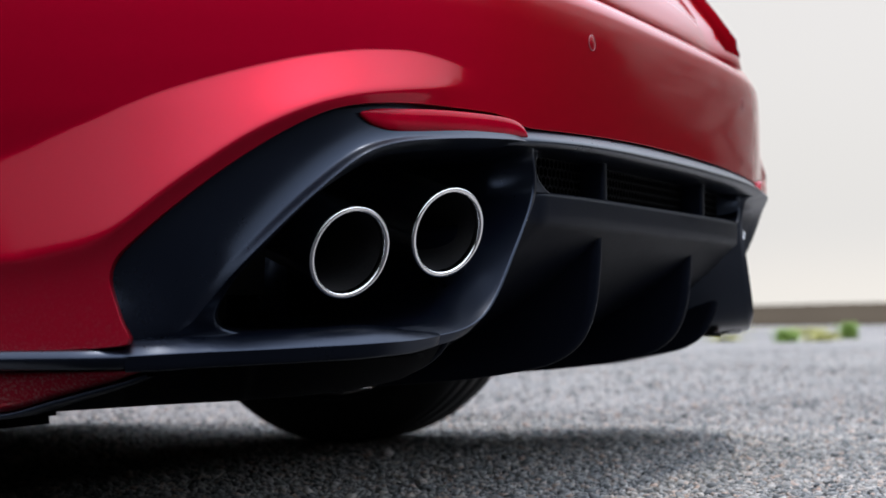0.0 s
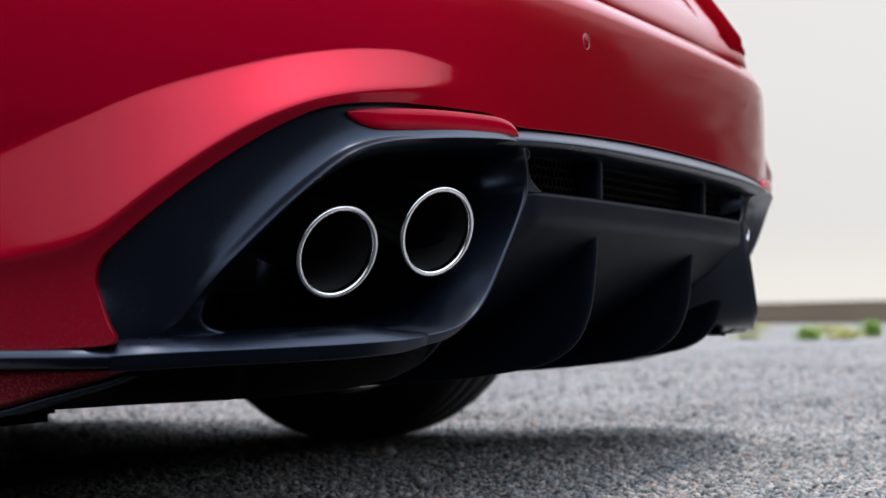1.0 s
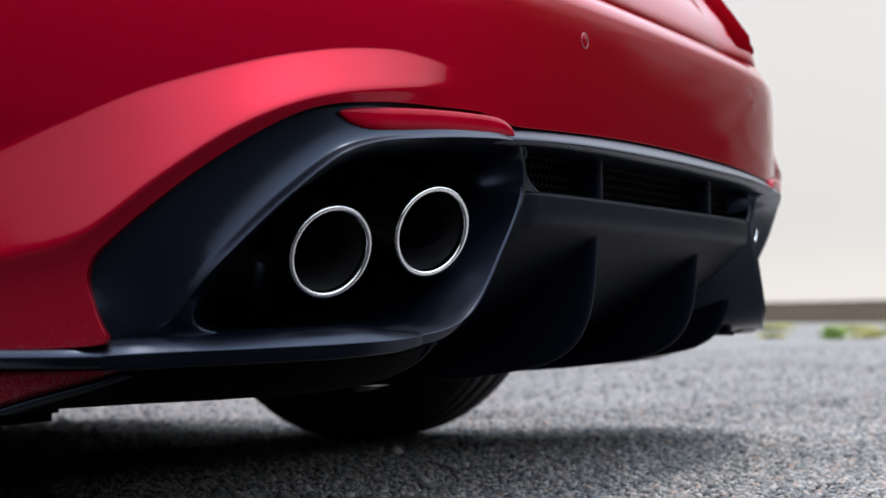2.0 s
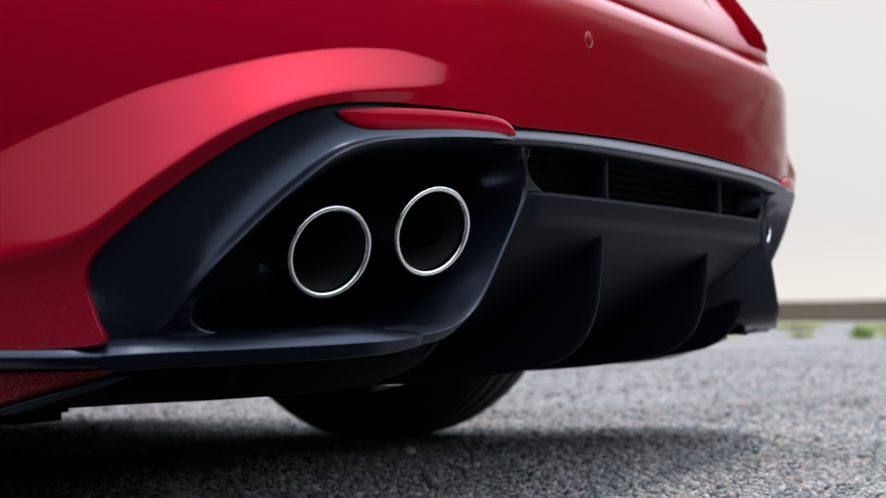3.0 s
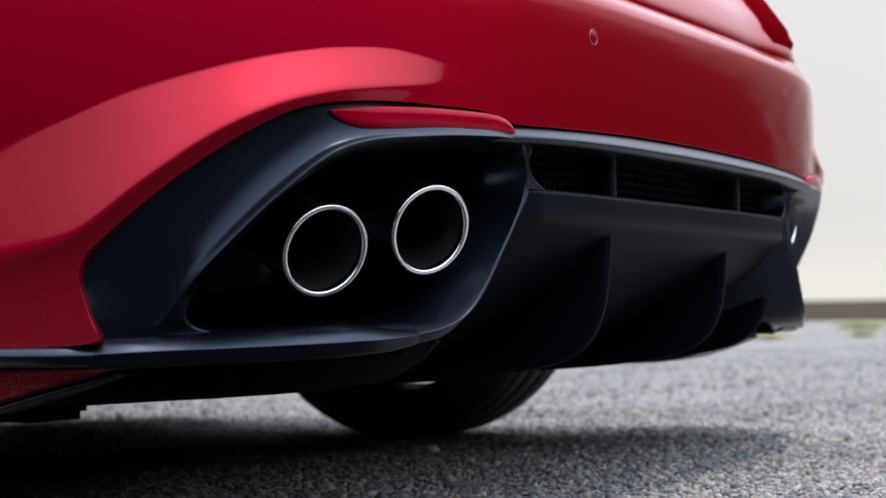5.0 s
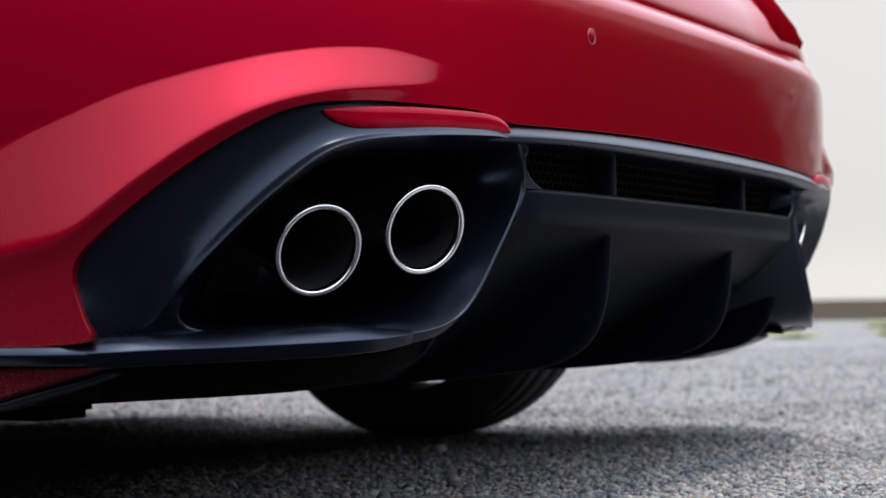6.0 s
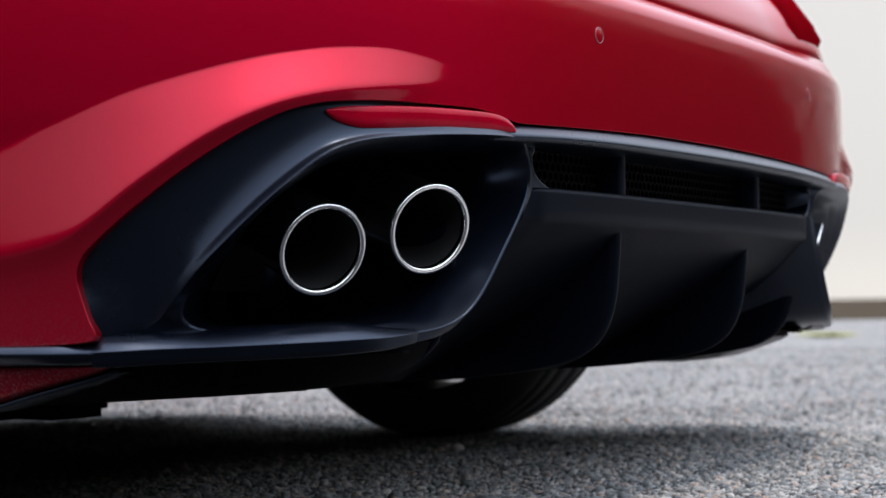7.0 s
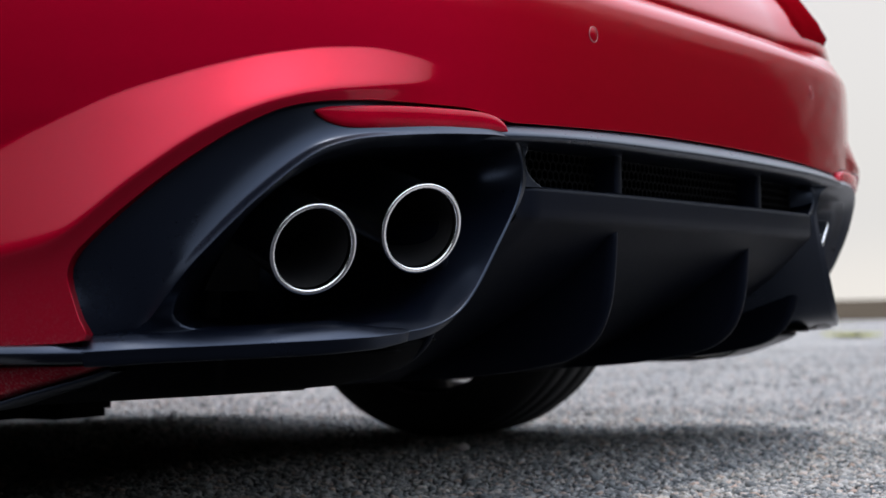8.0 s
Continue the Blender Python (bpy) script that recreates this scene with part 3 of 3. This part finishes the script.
# ---- side blade, lower red sill and its edge ----
for side in (-1, 1):
    run_s = np.linspace(-0.959, -1.9, 80)
    rows = []
    for z, off in ((0.2160, -0.03), (0.2160, 0.006), (0.2156, 0.0090), (0.2142, 0.0108), (0.2090, 0.0148), (0.2074, 0.0154), (0.2056, 0.0146), (0.199, 0.0090), (0.1965, 0.0045), (0.1955, -0.002), (0.1955, -0.03)):
        row = []
        for i, s in enumerate(run_s):
            cut = (0.010 * (z - 0.206) / 0.01 - 30 * (z - 0.2075) ** 2 - 0.001) * 0.4 * (i == 0)
            row.append(at(-side * (s + cut), z, off + (0.0125 + (skin(s, 0.224) - 0.0175) * soft_step((-0.963 - s) / 0.05) if off > 0 else 0)))
        rows.append(row)
    sheet("side_blade", rows, BLACK, car, "satin black blade along the sill")
    low = smooth_curve([(-0.950, 0.1935), (-0.968, 0.187), (-0.990, 0.181), (-1.047, 0.1665), (-1.094, 0.1545), (-1.2, 0.145), (-1.9, 0.14)], 80)
    rows = []
    for w, off in ((0, -0.02), (0, -0.002), (0.08, -0.001), (0.4, -0.003), (0.75, -0.007), (1, -0.014), (1, -0.07)):
        rows.append([at(-side * s, 0.1945 + (z - 0.1945) * w, off) for s, z in low])
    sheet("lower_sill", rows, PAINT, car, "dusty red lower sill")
    rows = []
    for dz, off in ((0.0, -0.05), (-0.0005, -0.012), (-0.003, -0.009), (-0.006, -0.011), (-0.007, -0.07)):
        rows.append([at(-side * (s + 0.004), z + dz, off) for s, z in low])
    sheet("sill_edge", rows, BLACK, car, "thin black edge strip under the sill")

# ---- parking sensors ----
for s in (-0.335, 0.374):
    p, q, r = Vector(at(s, 0.564, skin(s, 0.564))), Vector(at(s + 0.01, 0.564, skin(s, 0.564))), Vector(at(s, 0.574, skin(s, 0.574)))
    ax, up = (q - p).normalized(), (r - p).normalized()
    nz = ax.cross(up).normalized()
    m = Matrix.Translation(p) @ Matrix((ax, up, nz)).transposed().to_4x4()
    sensor = lathe("parking_sensor", [(0.0001, 0.0006), (0.0075, 0.0006), (0.0088, 0.0002)], PAINT, car, m, 32, "round red parking sensor")
    lathe("ring", [(0.0088, -0.001), (0.0090, 0.0008), (0.0096, 0.0008), (0.0099, -0.001)], RING, sensor, m, 32, "pale ring round the sensor")

# ---- reflectors ----
for side in (1, -1):
    top = smooth_curve([(-0.7415, 0.4480), (-0.728, 0.4517), (-0.705, 0.4535), (-0.64, 0.4560), (-0.565, 0.4565), (-0.540, 0.4555), (-0.5225, 0.4520), (-0.5115, 0.4455), (-0.5075, 0.4385)], 44)
    low = smooth_curve([(-0.7415, 0.4465), (-0.736, 0.4410), (-0.7260, 0.4355), (-0.7078, 0.4310), (-0.68, 0.4310), (-0.62, 0.4332), (-0.56, 0.4348), (-0.517, 0.4357), (-0.5095, 0.4370)], 44)
    rows = []
    for w, off in ((0, -0.02), (0.0, 0.0250), (0.04, 0.0268), (0.3, 0.0274), (0.7, 0.0268), (0.95, 0.0256), (1, 0.0235), (1, -0.02)):
        rows.append([at(side * (a[0] + (b[0] - a[0]) * w), a[1] + (b[1] - a[1]) * w, off + (0.007 * soft_step((-0.5 - a[0]) / 0.24) if off > 0 else 0)) for a, b in zip(top, low)])
    sheet("reflector", rows, LENS, car, "long red plastic reflector")

# ---- tail lamps, wrapping round the corners ----
for side in (1, -1):
    rows = []
    for w, off in ((0, -0.03), (0, -0.002), (0.03, 0.005), (0.1, 0.008), (0.35, 0.009), (0.65, 0.009), (0.9, 0.008), (0.97, 0.005), (1, -0.002), (1, -0.03)):
        row = []
        for s in np.linspace(0.465, 0.78, 40):
            low = 0.640 + 0.052 * soft_step((s - 0.52) / 0.22)
            z = low + (0.785 - low) * w
            edge_in = 0.008 * (1 - soft_step((s - 0.465) / 0.012))
            row.append(at(side * s, z, lid_face(s, z) + off - edge_in))
        rows.append(row)
    sheet("tail_lamp", rows, LAMP, car, "deep red tail lamp lens")

# ---- wheels ----
WHEEL_R, WHEEL_W = 0.327, 0.245


def wheel(x, y):
    m = Matrix.Translation((x, y, WHEEL_R)) @ pose(0, 0, 0, 0, 90, 0)
    hub = tagged(new("wheel"), "black wheel with a wide low tyre")
    hub.parent = car
    h = WHEEL_W / 2
    tread = [(0.318, -h + 0.014), (0.3235, -h + 0.028)]
    for g in (-0.075, -0.028, 0.028, 0.075):
        tread += [(0.3268, g - 0.006), (0.3205, g - 0.0045), (0.3205, g + 0.0045), (0.3268, g + 0.006)]
    tread += [(0.3235, h - 0.028), (0.318, h - 0.014)]
    lathe("tyre", [(0.245, -h + 0.02), (0.25, -h + 0.004), (0.275, -h), (0.302, -h + 0.004)] + tread + [(0.302, h - 0.004), (0.275, h), (0.25, h - 0.004), (0.245, h - 0.02)],
          RUBBER, hub, m, 120, "worn black tyre")
    lathe("rim", [(0.247, -h + 0.012), (0.238, -h + 0.010), (0.235, -h + 0.03), (0.225, 0.0), (0.235, h - 0.03), (0.247, h - 0.012)], ALLOY, hub, m, 64, "dark alloy rim")
    lathe("brake_disc", [(0.02, -0.03), (0.222, -0.03), (0.222, 0.03), (0.02, 0.03)], SOOT, hub, m, 48)
    return hub


for x, y in ((0.742, 0.855), (-0.815, 0.855), (0.79, 3.66), (-0.79, 3.66)):
    wheel(x, y)

# ---- ground and distance ----
def gravel_ground():
    m, n, l, b = material("grey_gravel")
    cells = n.new("ShaderNodeTexVoronoi")
    co = n.new("ShaderNodeTexCoord")
    cells.inputs["Scale"].default_value = 95
    l.new(co.outputs["Object"], cells.inputs["Vector"])
    tone = n.new("ShaderNodeSeparateColor")
    l.new(cells.outputs["Color"], tone.inputs[0])
    stones = ramp(n, l, tone.outputs[0], [(0.0, (0.10, 0.10, 0.105)), (0.45, (0.20, 0.197, 0.19)), (0.8, (0.28, 0.27, 0.255)), (1.0, (0.36, 0.31, 0.275))])
    patch = add_noise(n, l, 0.9, 5)
    mix = n.new("ShaderNodeMixRGB")
    mix.blend_type = "MULTIPLY"
    mix.inputs["Fac"].default_value = 1
    l.new(stones.outputs["Color"], mix.inputs["Color1"])
    l.new(ramp(n, l, patch.outputs["Fac"], [(0.3, (0.78, 0.78, 0.80)), (0.7, (1.1, 1.08, 1.06))]).outputs["Color"], mix.inputs["Color2"])
    l.new(mix.outputs["Color"], b.inputs["Base Color"])
    b.inputs["Roughness"].default_value = 0.9
    b.inputs["Specular IOR Level"].default_value = 0.08
    add_bump(n, l, cells.outputs["Distance"], b, 0.8, -0.006)
    return m


def pebble():
    m, n, l, b = material("gravel_stone")
    g = n.new("ShaderNodeNewGeometry")
    tint = ramp(n, l, g.outputs["Random Per Island"], [(0.0, (0.075, 0.080, 0.084)), (0.3, (0.165, 0.170, 0.170)), (0.62, (0.275, 0.270, 0.260)), (0.82, (0.37, 0.35, 0.325)), (0.93, (0.36, 0.265, 0.215)), (1.0, (0.44, 0.415, 0.375))])
    fine = add_noise(n, l, 500, 4)
    mix = n.new("ShaderNodeMixRGB")
    mix.blend_type = "MULTIPLY"
    mix.inputs["Fac"].default_value = 1
    l.new(tint.outputs["Color"], mix.inputs["Color1"])
    l.new(ramp(n, l, fine.outputs["Fac"], [(0.3, (0.7, 0.7, 0.7)), (0.7, (1.15, 1.15, 1.15))]).outputs["Color"], mix.inputs["Color2"])
    l.new(mix.outputs["Color"], b.inputs["Base Color"])
    b.inputs["Roughness"].default_value = 0.8
    b.inputs["Specular IOR Level"].default_value = 0.2
    return m


GRAVEL, PEBBLE = gravel_ground(), pebble()
FIELD = surface("far_heath", (0.034, 0.027, 0.020), (0.076, 0.060, 0.043), 0.95, 0.05, bump=0.3, spec=0.0)


def swell(x, y):
    """The gentle unevenness of the gravel, level under the wheels."""
    return (0.012 * math.sin(1.9 * x + 0.7) * math.sin(1.3 * y + 0.4) + 0.010 * math.exp(-((x - 1.05) / 0.16) ** 2 - ((y - 0.42) / 0.22) ** 2) + 0.008 * math.sin(4.1 * x - 1.0) * math.sin(5.3 * y)) * soft_step((math.hypot(x - 0.7, y - 0.9) - 0.25) / 0.5) - 0.001


fine_x = np.concatenate([[-3000, -600, -120, -40, -15, -8, -5], np.arange(-3.5, 8, 0.12), [9, 12, 18, 26, 40, 120, 600, 3000]])
fine_y = np.concatenate([[-3000, -600, -120, -40, -15, -8, -5], np.arange(-3.5, 8, 0.12), [9, 12, 18, 26, 40, 120, 600, 3000]])
ground = sheet("ground", [[(x, y, swell(x, y) if max(abs(x), abs(y)) < 9 else -0.004) for x in fine_x] for y in fine_y], GRAVEL, None)
tagged(ground, "grey gravel ground reaching to the horizon", "ground", kind="structure")


def stones(count, spot, size):
    """Many small rounded stones lying on the ground, in one mesh."""
    rng = np.random.default_rng(7)
    base = np.array([(1, 0, 0), (-1, 0, 0), (0, 1, 0), (0, -1, 0), (0, 0, 1), (0, 0, -1)], float)
    tri = np.array([(0, 2, 4), (2, 1, 4), (1, 3, 4), (3, 0, 4), (2, 0, 5), (1, 2, 5), (3, 1, 5), (0, 3, 5)])
    shapes = []
    for _ in range(40):
        # a bevelled look: turn the chip at random and jog its corners
        q = Euler(rng.uniform(0, 6.283, 3)).to_matrix()
        shapes.append((base * (1.18 + 0.13 * rng.standard_normal((6, 1)))) @ np.array(q).T)
    xy = spot(rng, count)
    verts, faces = [], []
    for i, (x, y) in enumerate(xy):
        r = size * math.exp(0.33 * rng.standard_normal())
        a, b = rng.uniform(0, 6.283), rng.uniform(-0.4, 0.4)
        v = shapes[i % 40] * (r * rng.uniform(0.85, 1.35), r, r * rng.uniform(0.5, 0.85))
        c, s = math.cos(a), math.sin(a)
        v = np.stack([v[:, 0] * c - v[:, 1] * s, v[:, 0] * s + v[:, 1] * c, v[:, 2] + b * v[:, 0]], 1)
        verts.append(v + (x, y, swell(x, y) + r * 0.25))
        faces.append(tri + i * len(base))
    verts, faces = np.concatenate(verts), np.concatenate(faces)
    me = bpy.data.meshes.new("gravel")
    me.from_pydata(verts.tolist(), [], faces.tolist())
    me.shade_smooth()
    me.materials.append(PEBBLE)
    return tagged(new("gravel", me), "loose grey, blue and pinkish gravel stones", "gravel", kind="stuff")


def near_spots(rng, count):
    """Thick on the strip of ground beside and behind the tail, thinner farther out."""
    near = int(count * 0.78)
    d = np.sqrt(rng.uniform(2.12 ** 2, 3.75 ** 2, near))
    far = 3.72 + 6.0 * rng.uniform(0, 1, count - near) ** 1.8
    d = np.concatenate([d, far])
    a = np.radians(rng.uniform(41, 82, count))
    return np.stack([-2.2 + d * np.sin(a), -0.8 + d * np.cos(a)], 1)


stones(175000, near_spots, 0.0035)

# unseen dark sheet beside the gravel, under the camera, darkening what the car mirrors
DARK_SHEET = surface("unseen_dark_sheet", (0.014, 0.014, 0.016), (0.030, 0.030, 0.032), 0.85, 3, bump=0.5, depth=0.004, spec=0.08)
DARK_SECTION = [(-1.02, -0.03), (-1.05, 0.010), (-1.15, 0.019), (-1.6, 0.023), (-3.0, 0.030), (-9.0, 0.030), (-15.6, 0.023), (-16.0, 0.018), (-16.1, -0.03)]
rows = [[(x + (0.02 * math.sin(2.3 * y) + 0.5 * soft_step((0.5 - y) / 0.4)) * (i < 3), y, z) for y in np.linspace(-19, 19, 120)] for i, (x, z) in enumerate(DARK_SECTION)]
tagged(sheet("road", rows, DARK_SHEET, None), "unseen dark ground sheet beside the gravel, added to darken the car's reflections", "road", kind="structure")

# one larger pale stone
bm = bmesh.new()
bmesh.ops.create_icosphere(bm, subdivisions=2, radius=1)
for v in bm.verts:
    v.co *= 1 + 0.16 * noise.noise(v.co * 1.7)
    v.co = Vector((v.co.x * 0.014, v.co.y * 0.011, v.co.z * 0.009))
me = bpy.data.meshes.new("stone")
bm.to_mesh(me)
bm.free()
me.shade_smooth()
me.materials.append(surface("pale_stone", (0.36, 0.31, 0.29), (0.52, 0.47, 0.44), 0.8, 60, bump=0.3))
pale = tagged(new("stone", me), "pale pinkish stone lying on the gravel", "stone")
pale.location = (0.324, 0.584, swell(0.324, 0.584) + 0.009)

# heath beyond the gravel
rows = []
for k, (r, h) in enumerate(((20, -0.004), (20.6, 0.03), (60, 0.10), (150, 0.22), (300, 0.42), (330, -1))):
    row = []
    for a in np.linspace(0, 2 * math.pi, 360, endpoint=False):
        f = 1 + (0.5 * math.sin(a * 9 + 0.6) + 0.3 * math.sin(a * 23 + 1) + 0.2 * math.sin(a * 51)) * (0.6 if k == 4 else 0.15 if k > 1 else 0)
        edge_r = r * (1 + 0.02 * math.sin(a * 40) * (k < 2))
        row.append((edge_r * math.sin(a), edge_r * math.cos(a), h * f))
    rows.append(row)
tagged(sheet("backdrop", rows, FIELD, None, wrap=True), "low brown heath behind the gravel", "field", kind="structure")

# ---- weeds at the gravel's far edge ----
MOSS = surface("yellowish_grass", (0.20, 0.20, 0.05), (0.34, 0.32, 0.12), 0.8, 8, spec=0.1)
LEAF = surface("weed_leaf", (0.12, 0.21, 0.03), (0.24, 0.36, 0.07), 0.6, 30)


def weed(x, y, width, height, seed, leaf, label):
    """A tuft of many narrow leaves."""
    rng = np.random.default_rng(seed)
    root = tagged(new("weed"), label, "weed", group="weeds in the gravel")
    root.location = (x, y, 0)
    verts, faces = [], []
    for i in range(160):
        a, reach, up = rng.uniform(0, 6.283), width * rng.uniform(0.1, 0.5), height * rng.uniform(0.35, 1.0)
        ox, oy = rng.normal(0, width * 0.16, 2)
        w = rng.uniform(0.006, 0.014)
        dx, dy = math.cos(a), math.sin(a)
        b0 = len(verts)
        for t in (0, 0.35, 0.7, 1.0):
            px_, py_, pz = ox + dx * reach * t * t, oy + dy * reach * t * t, up * (1 - (1 - t) ** 2)
            q = w * (0.6 + t) * (1.02 - t)
            verts += [(px_ - dy * q, py_ + dx * q, pz), (px_, py_, pz + 0.002), (px_ + dy * q, py_ - dx * q, pz)]
        for k in range(3):
            for j in (0, 1):
                faces.append((b0 + k * 3 + j, b0 + k * 3 + j + 1, b0 + k * 3 + j + 4, b0 + k * 3 + j + 3))
    part("leaves", verts, faces, leaf, root)
    return root


GREEN, DRY = "small bright green weed tuft growing through gravel", "low yellowish grass tuft lying on gravel"
for i, (x, y, wd, ht) in enumerate(((9.60, 2.07, 0.20, 0.095), (10.69, 1.85, 0.16, 0.13))):
    weed(x, y, wd, ht, 20 + i, LEAF, GREEN)
for i, (x, y, wd, ht) in enumerate(((10.03, 2.61, 0.24, 0.035), (10.33, 1.28, 0.2, 0.04), (11.23, 2.13, 0.3, 0.04), (9.3, 3.05, 0.34, 0.03), (9.9, 1.9, 0.3, 0.03), (12.6, 2.6, 0.5, 0.06),
                                    (13.5, 3.6, 0.6, 0.06), (13.0, 4.8, 0.6, 0.05), (12.2, 6.2, 0.6, 0.06), (14.2, 1.6, 0.6, 0.07), (14.0, 5.9, 0.7, 0.06))):
    weed(x, y, wd, ht, 30 + i, MOSS, DRY)

# ---- dark woods behind the camera, which the paint mirrors ----
WOOD = surface("bark", (0.03, 0.025, 0.02), (0.07, 0.055, 0.045), 0.9, 6, bump=0.4, depth=0.01)
FOLIAGE = surface("woodland_leaf", (0.008, 0.014, 0.006), (0.018, 0.028, 0.010), 0.9, 3, spec=0.05)


def tree(seed, height):
    rng = np.random.default_rng(seed)
    root = tagged(new("tree"), "dark leafy woodland tree behind the gravel yard", "tree", group="woodland edge")
    verts, faces = [], []

    def limb(p, q, r0, r1):
        p, q = Vector(p), Vector(q)
        rot = (q - p).to_track_quat("Z", "Y").to_matrix()
        b0 = len(verts)
        for t in (0, 0.5, 1):
            for i in range(8):
                a = i * math.pi / 4
                rad = r0 + (r1 - r0) * t
                verts.append(tuple(p + (q - p) * t + rot @ Vector((rad * math.cos(a), rad * math.sin(a), 0))))
        for k in range(2):
            for i in range(8):
                j = (i + 1) % 8
                faces.append((b0 + k * 8 + i, b0 + k * 8 + j, b0 + k * 8 + 8 + j, b0 + k * 8 + 8 + i))

    limb((0, 0, -0.1), (rng.normal(0, 0.2), rng.normal(0, 0.2), height * 0.8), height * 0.022, height * 0.006)
    tips = []
    for i in range(16):
        z = height * rng.uniform(0.2, 0.75)
        a = rng.uniform(0, 6.283)
        r = height * 0.24 * rng.uniform(0.5, 1.0)
        e = (r * math.cos(a), r * math.sin(a), z + r * rng.uniform(0.2, 0.7))
        limb((0, 0, z), e, height * 0.008, height * 0.003)
        tips.append(e)
    part("trunk", verts, faces, WOOD, root)
    n = 5200
    pick = rng.integers(0, len(tips), n)
    c = np.array(tips)[pick] * rng.uniform(0.45, 1.1, (n, 1)) ** (1, 1, 0.2) + rng.normal(0, height * 0.055, (n, 3))
    c[:, 2] = np.clip(c[:, 2], 0.15, height * 1.05)
    u = rng.standard_normal((n, 3))
    u /= np.linalg.norm(u, axis=1)[:, None]
    w = np.cross(u, rng.standard_normal((n, 3)))
    w /= np.linalg.norm(w, axis=1)[:, None]
    k = height * 0.026 * rng.uniform(0.6, 1.4, (n, 1))
    lv = np.stack([c - u * k, c + w * k * 0.6, c + u * k, c - w * k * 0.6], 1).reshape(-1, 3)
    part("crown", lv.tolist(), (np.arange(n * 4).reshape(n, 4)).tolist(), FOLIAGE, root, smooth=False)
    return root


kinds = [tree(51, 8.6), tree(52, 8.6), tree(53, 8.6)]
place = random.Random(4)
for i in range(14):
    a = radians(190 + i * 7.4)
    r = 21 + place.uniform(-1, 2)
    m = Matrix.Translation((r * math.sin(a), r * math.cos(a), 0)) @ pose(0, 0, 0, 0, 0, place.uniform(0, 360))
    size = place.uniform(0.56, 0.66)
    t = kinds[i] if i < 3 else copy_thing(kinds[i % 3], m)
    t.matrix_basis = m @ Matrix.Diagonal((size, size, size, 1))


def thicket():
    """The undergrowth and deeper wood behind the first trees, as one mass of leaves."""
    rng = np.random.default_rng(9)
    n = 170000
    a = np.radians(rng.uniform(98, 345, n))
    r = rng.uniform(22.5, 26, n)
    deg = np.degrees(a)
    wave = 0.8 * np.sin(deg * 0.31) + 0.5 * np.sin(deg * 0.83 + 1) + 0.3 * np.sin(deg * 2.3)
    tall = np.interp(deg, [98, 112, 150, 190, 225, 325, 345], [0.1, 4.6, 5.8, 6.2, 6.2, 5.2, 0.3]) + 0.35 * wave * np.clip((deg - 185) / 25, 0, 1)
    z = tall * rng.uniform(0, 1, n) ** 0.8
    # open end: leaves added to fade the mirrored wood, sparser towards open country and upwards
    m = 110000
    thin_deg = 84 + 62 * np.sqrt(rng.uniform(0, 1, m))
    thin_r = rng.uniform(22.5, 25, m)
    a, r = np.concatenate([a, np.radians(thin_deg)]), np.concatenate([r, thin_r])
    z = np.concatenate([z, 8.0 * (1 - np.sqrt(rng.uniform(0, 1, m)))])
    c = np.stack([r * np.sin(a), r * np.cos(a), z], 1)
    u = rng.standard_normal((n + m, 3))
    u /= np.linalg.norm(u, axis=1)[:, None]
    w = np.cross(u, rng.standard_normal((n + m, 3)))
    w /= np.linalg.norm(w, axis=1)[:, None]
    k = np.concatenate([np.full(n, 0.16), np.full(m, 0.07)])[:, None] * rng.uniform(0.6, 1.5, (n + m, 1))
    lv = np.stack([c - u * k, c + w * k * 0.7, c + u * k, c - w * k * 0.7], 1).reshape(-1, 3)
    n += m
    ob = part("woodland", lv.tolist(), np.arange(n * 4).reshape(n, 4).tolist(), FOLIAGE, None, smooth=False)
    return tagged(ob, "dense dark green woodland edge round the yard", "woodland", kind="stuff")


thicket()
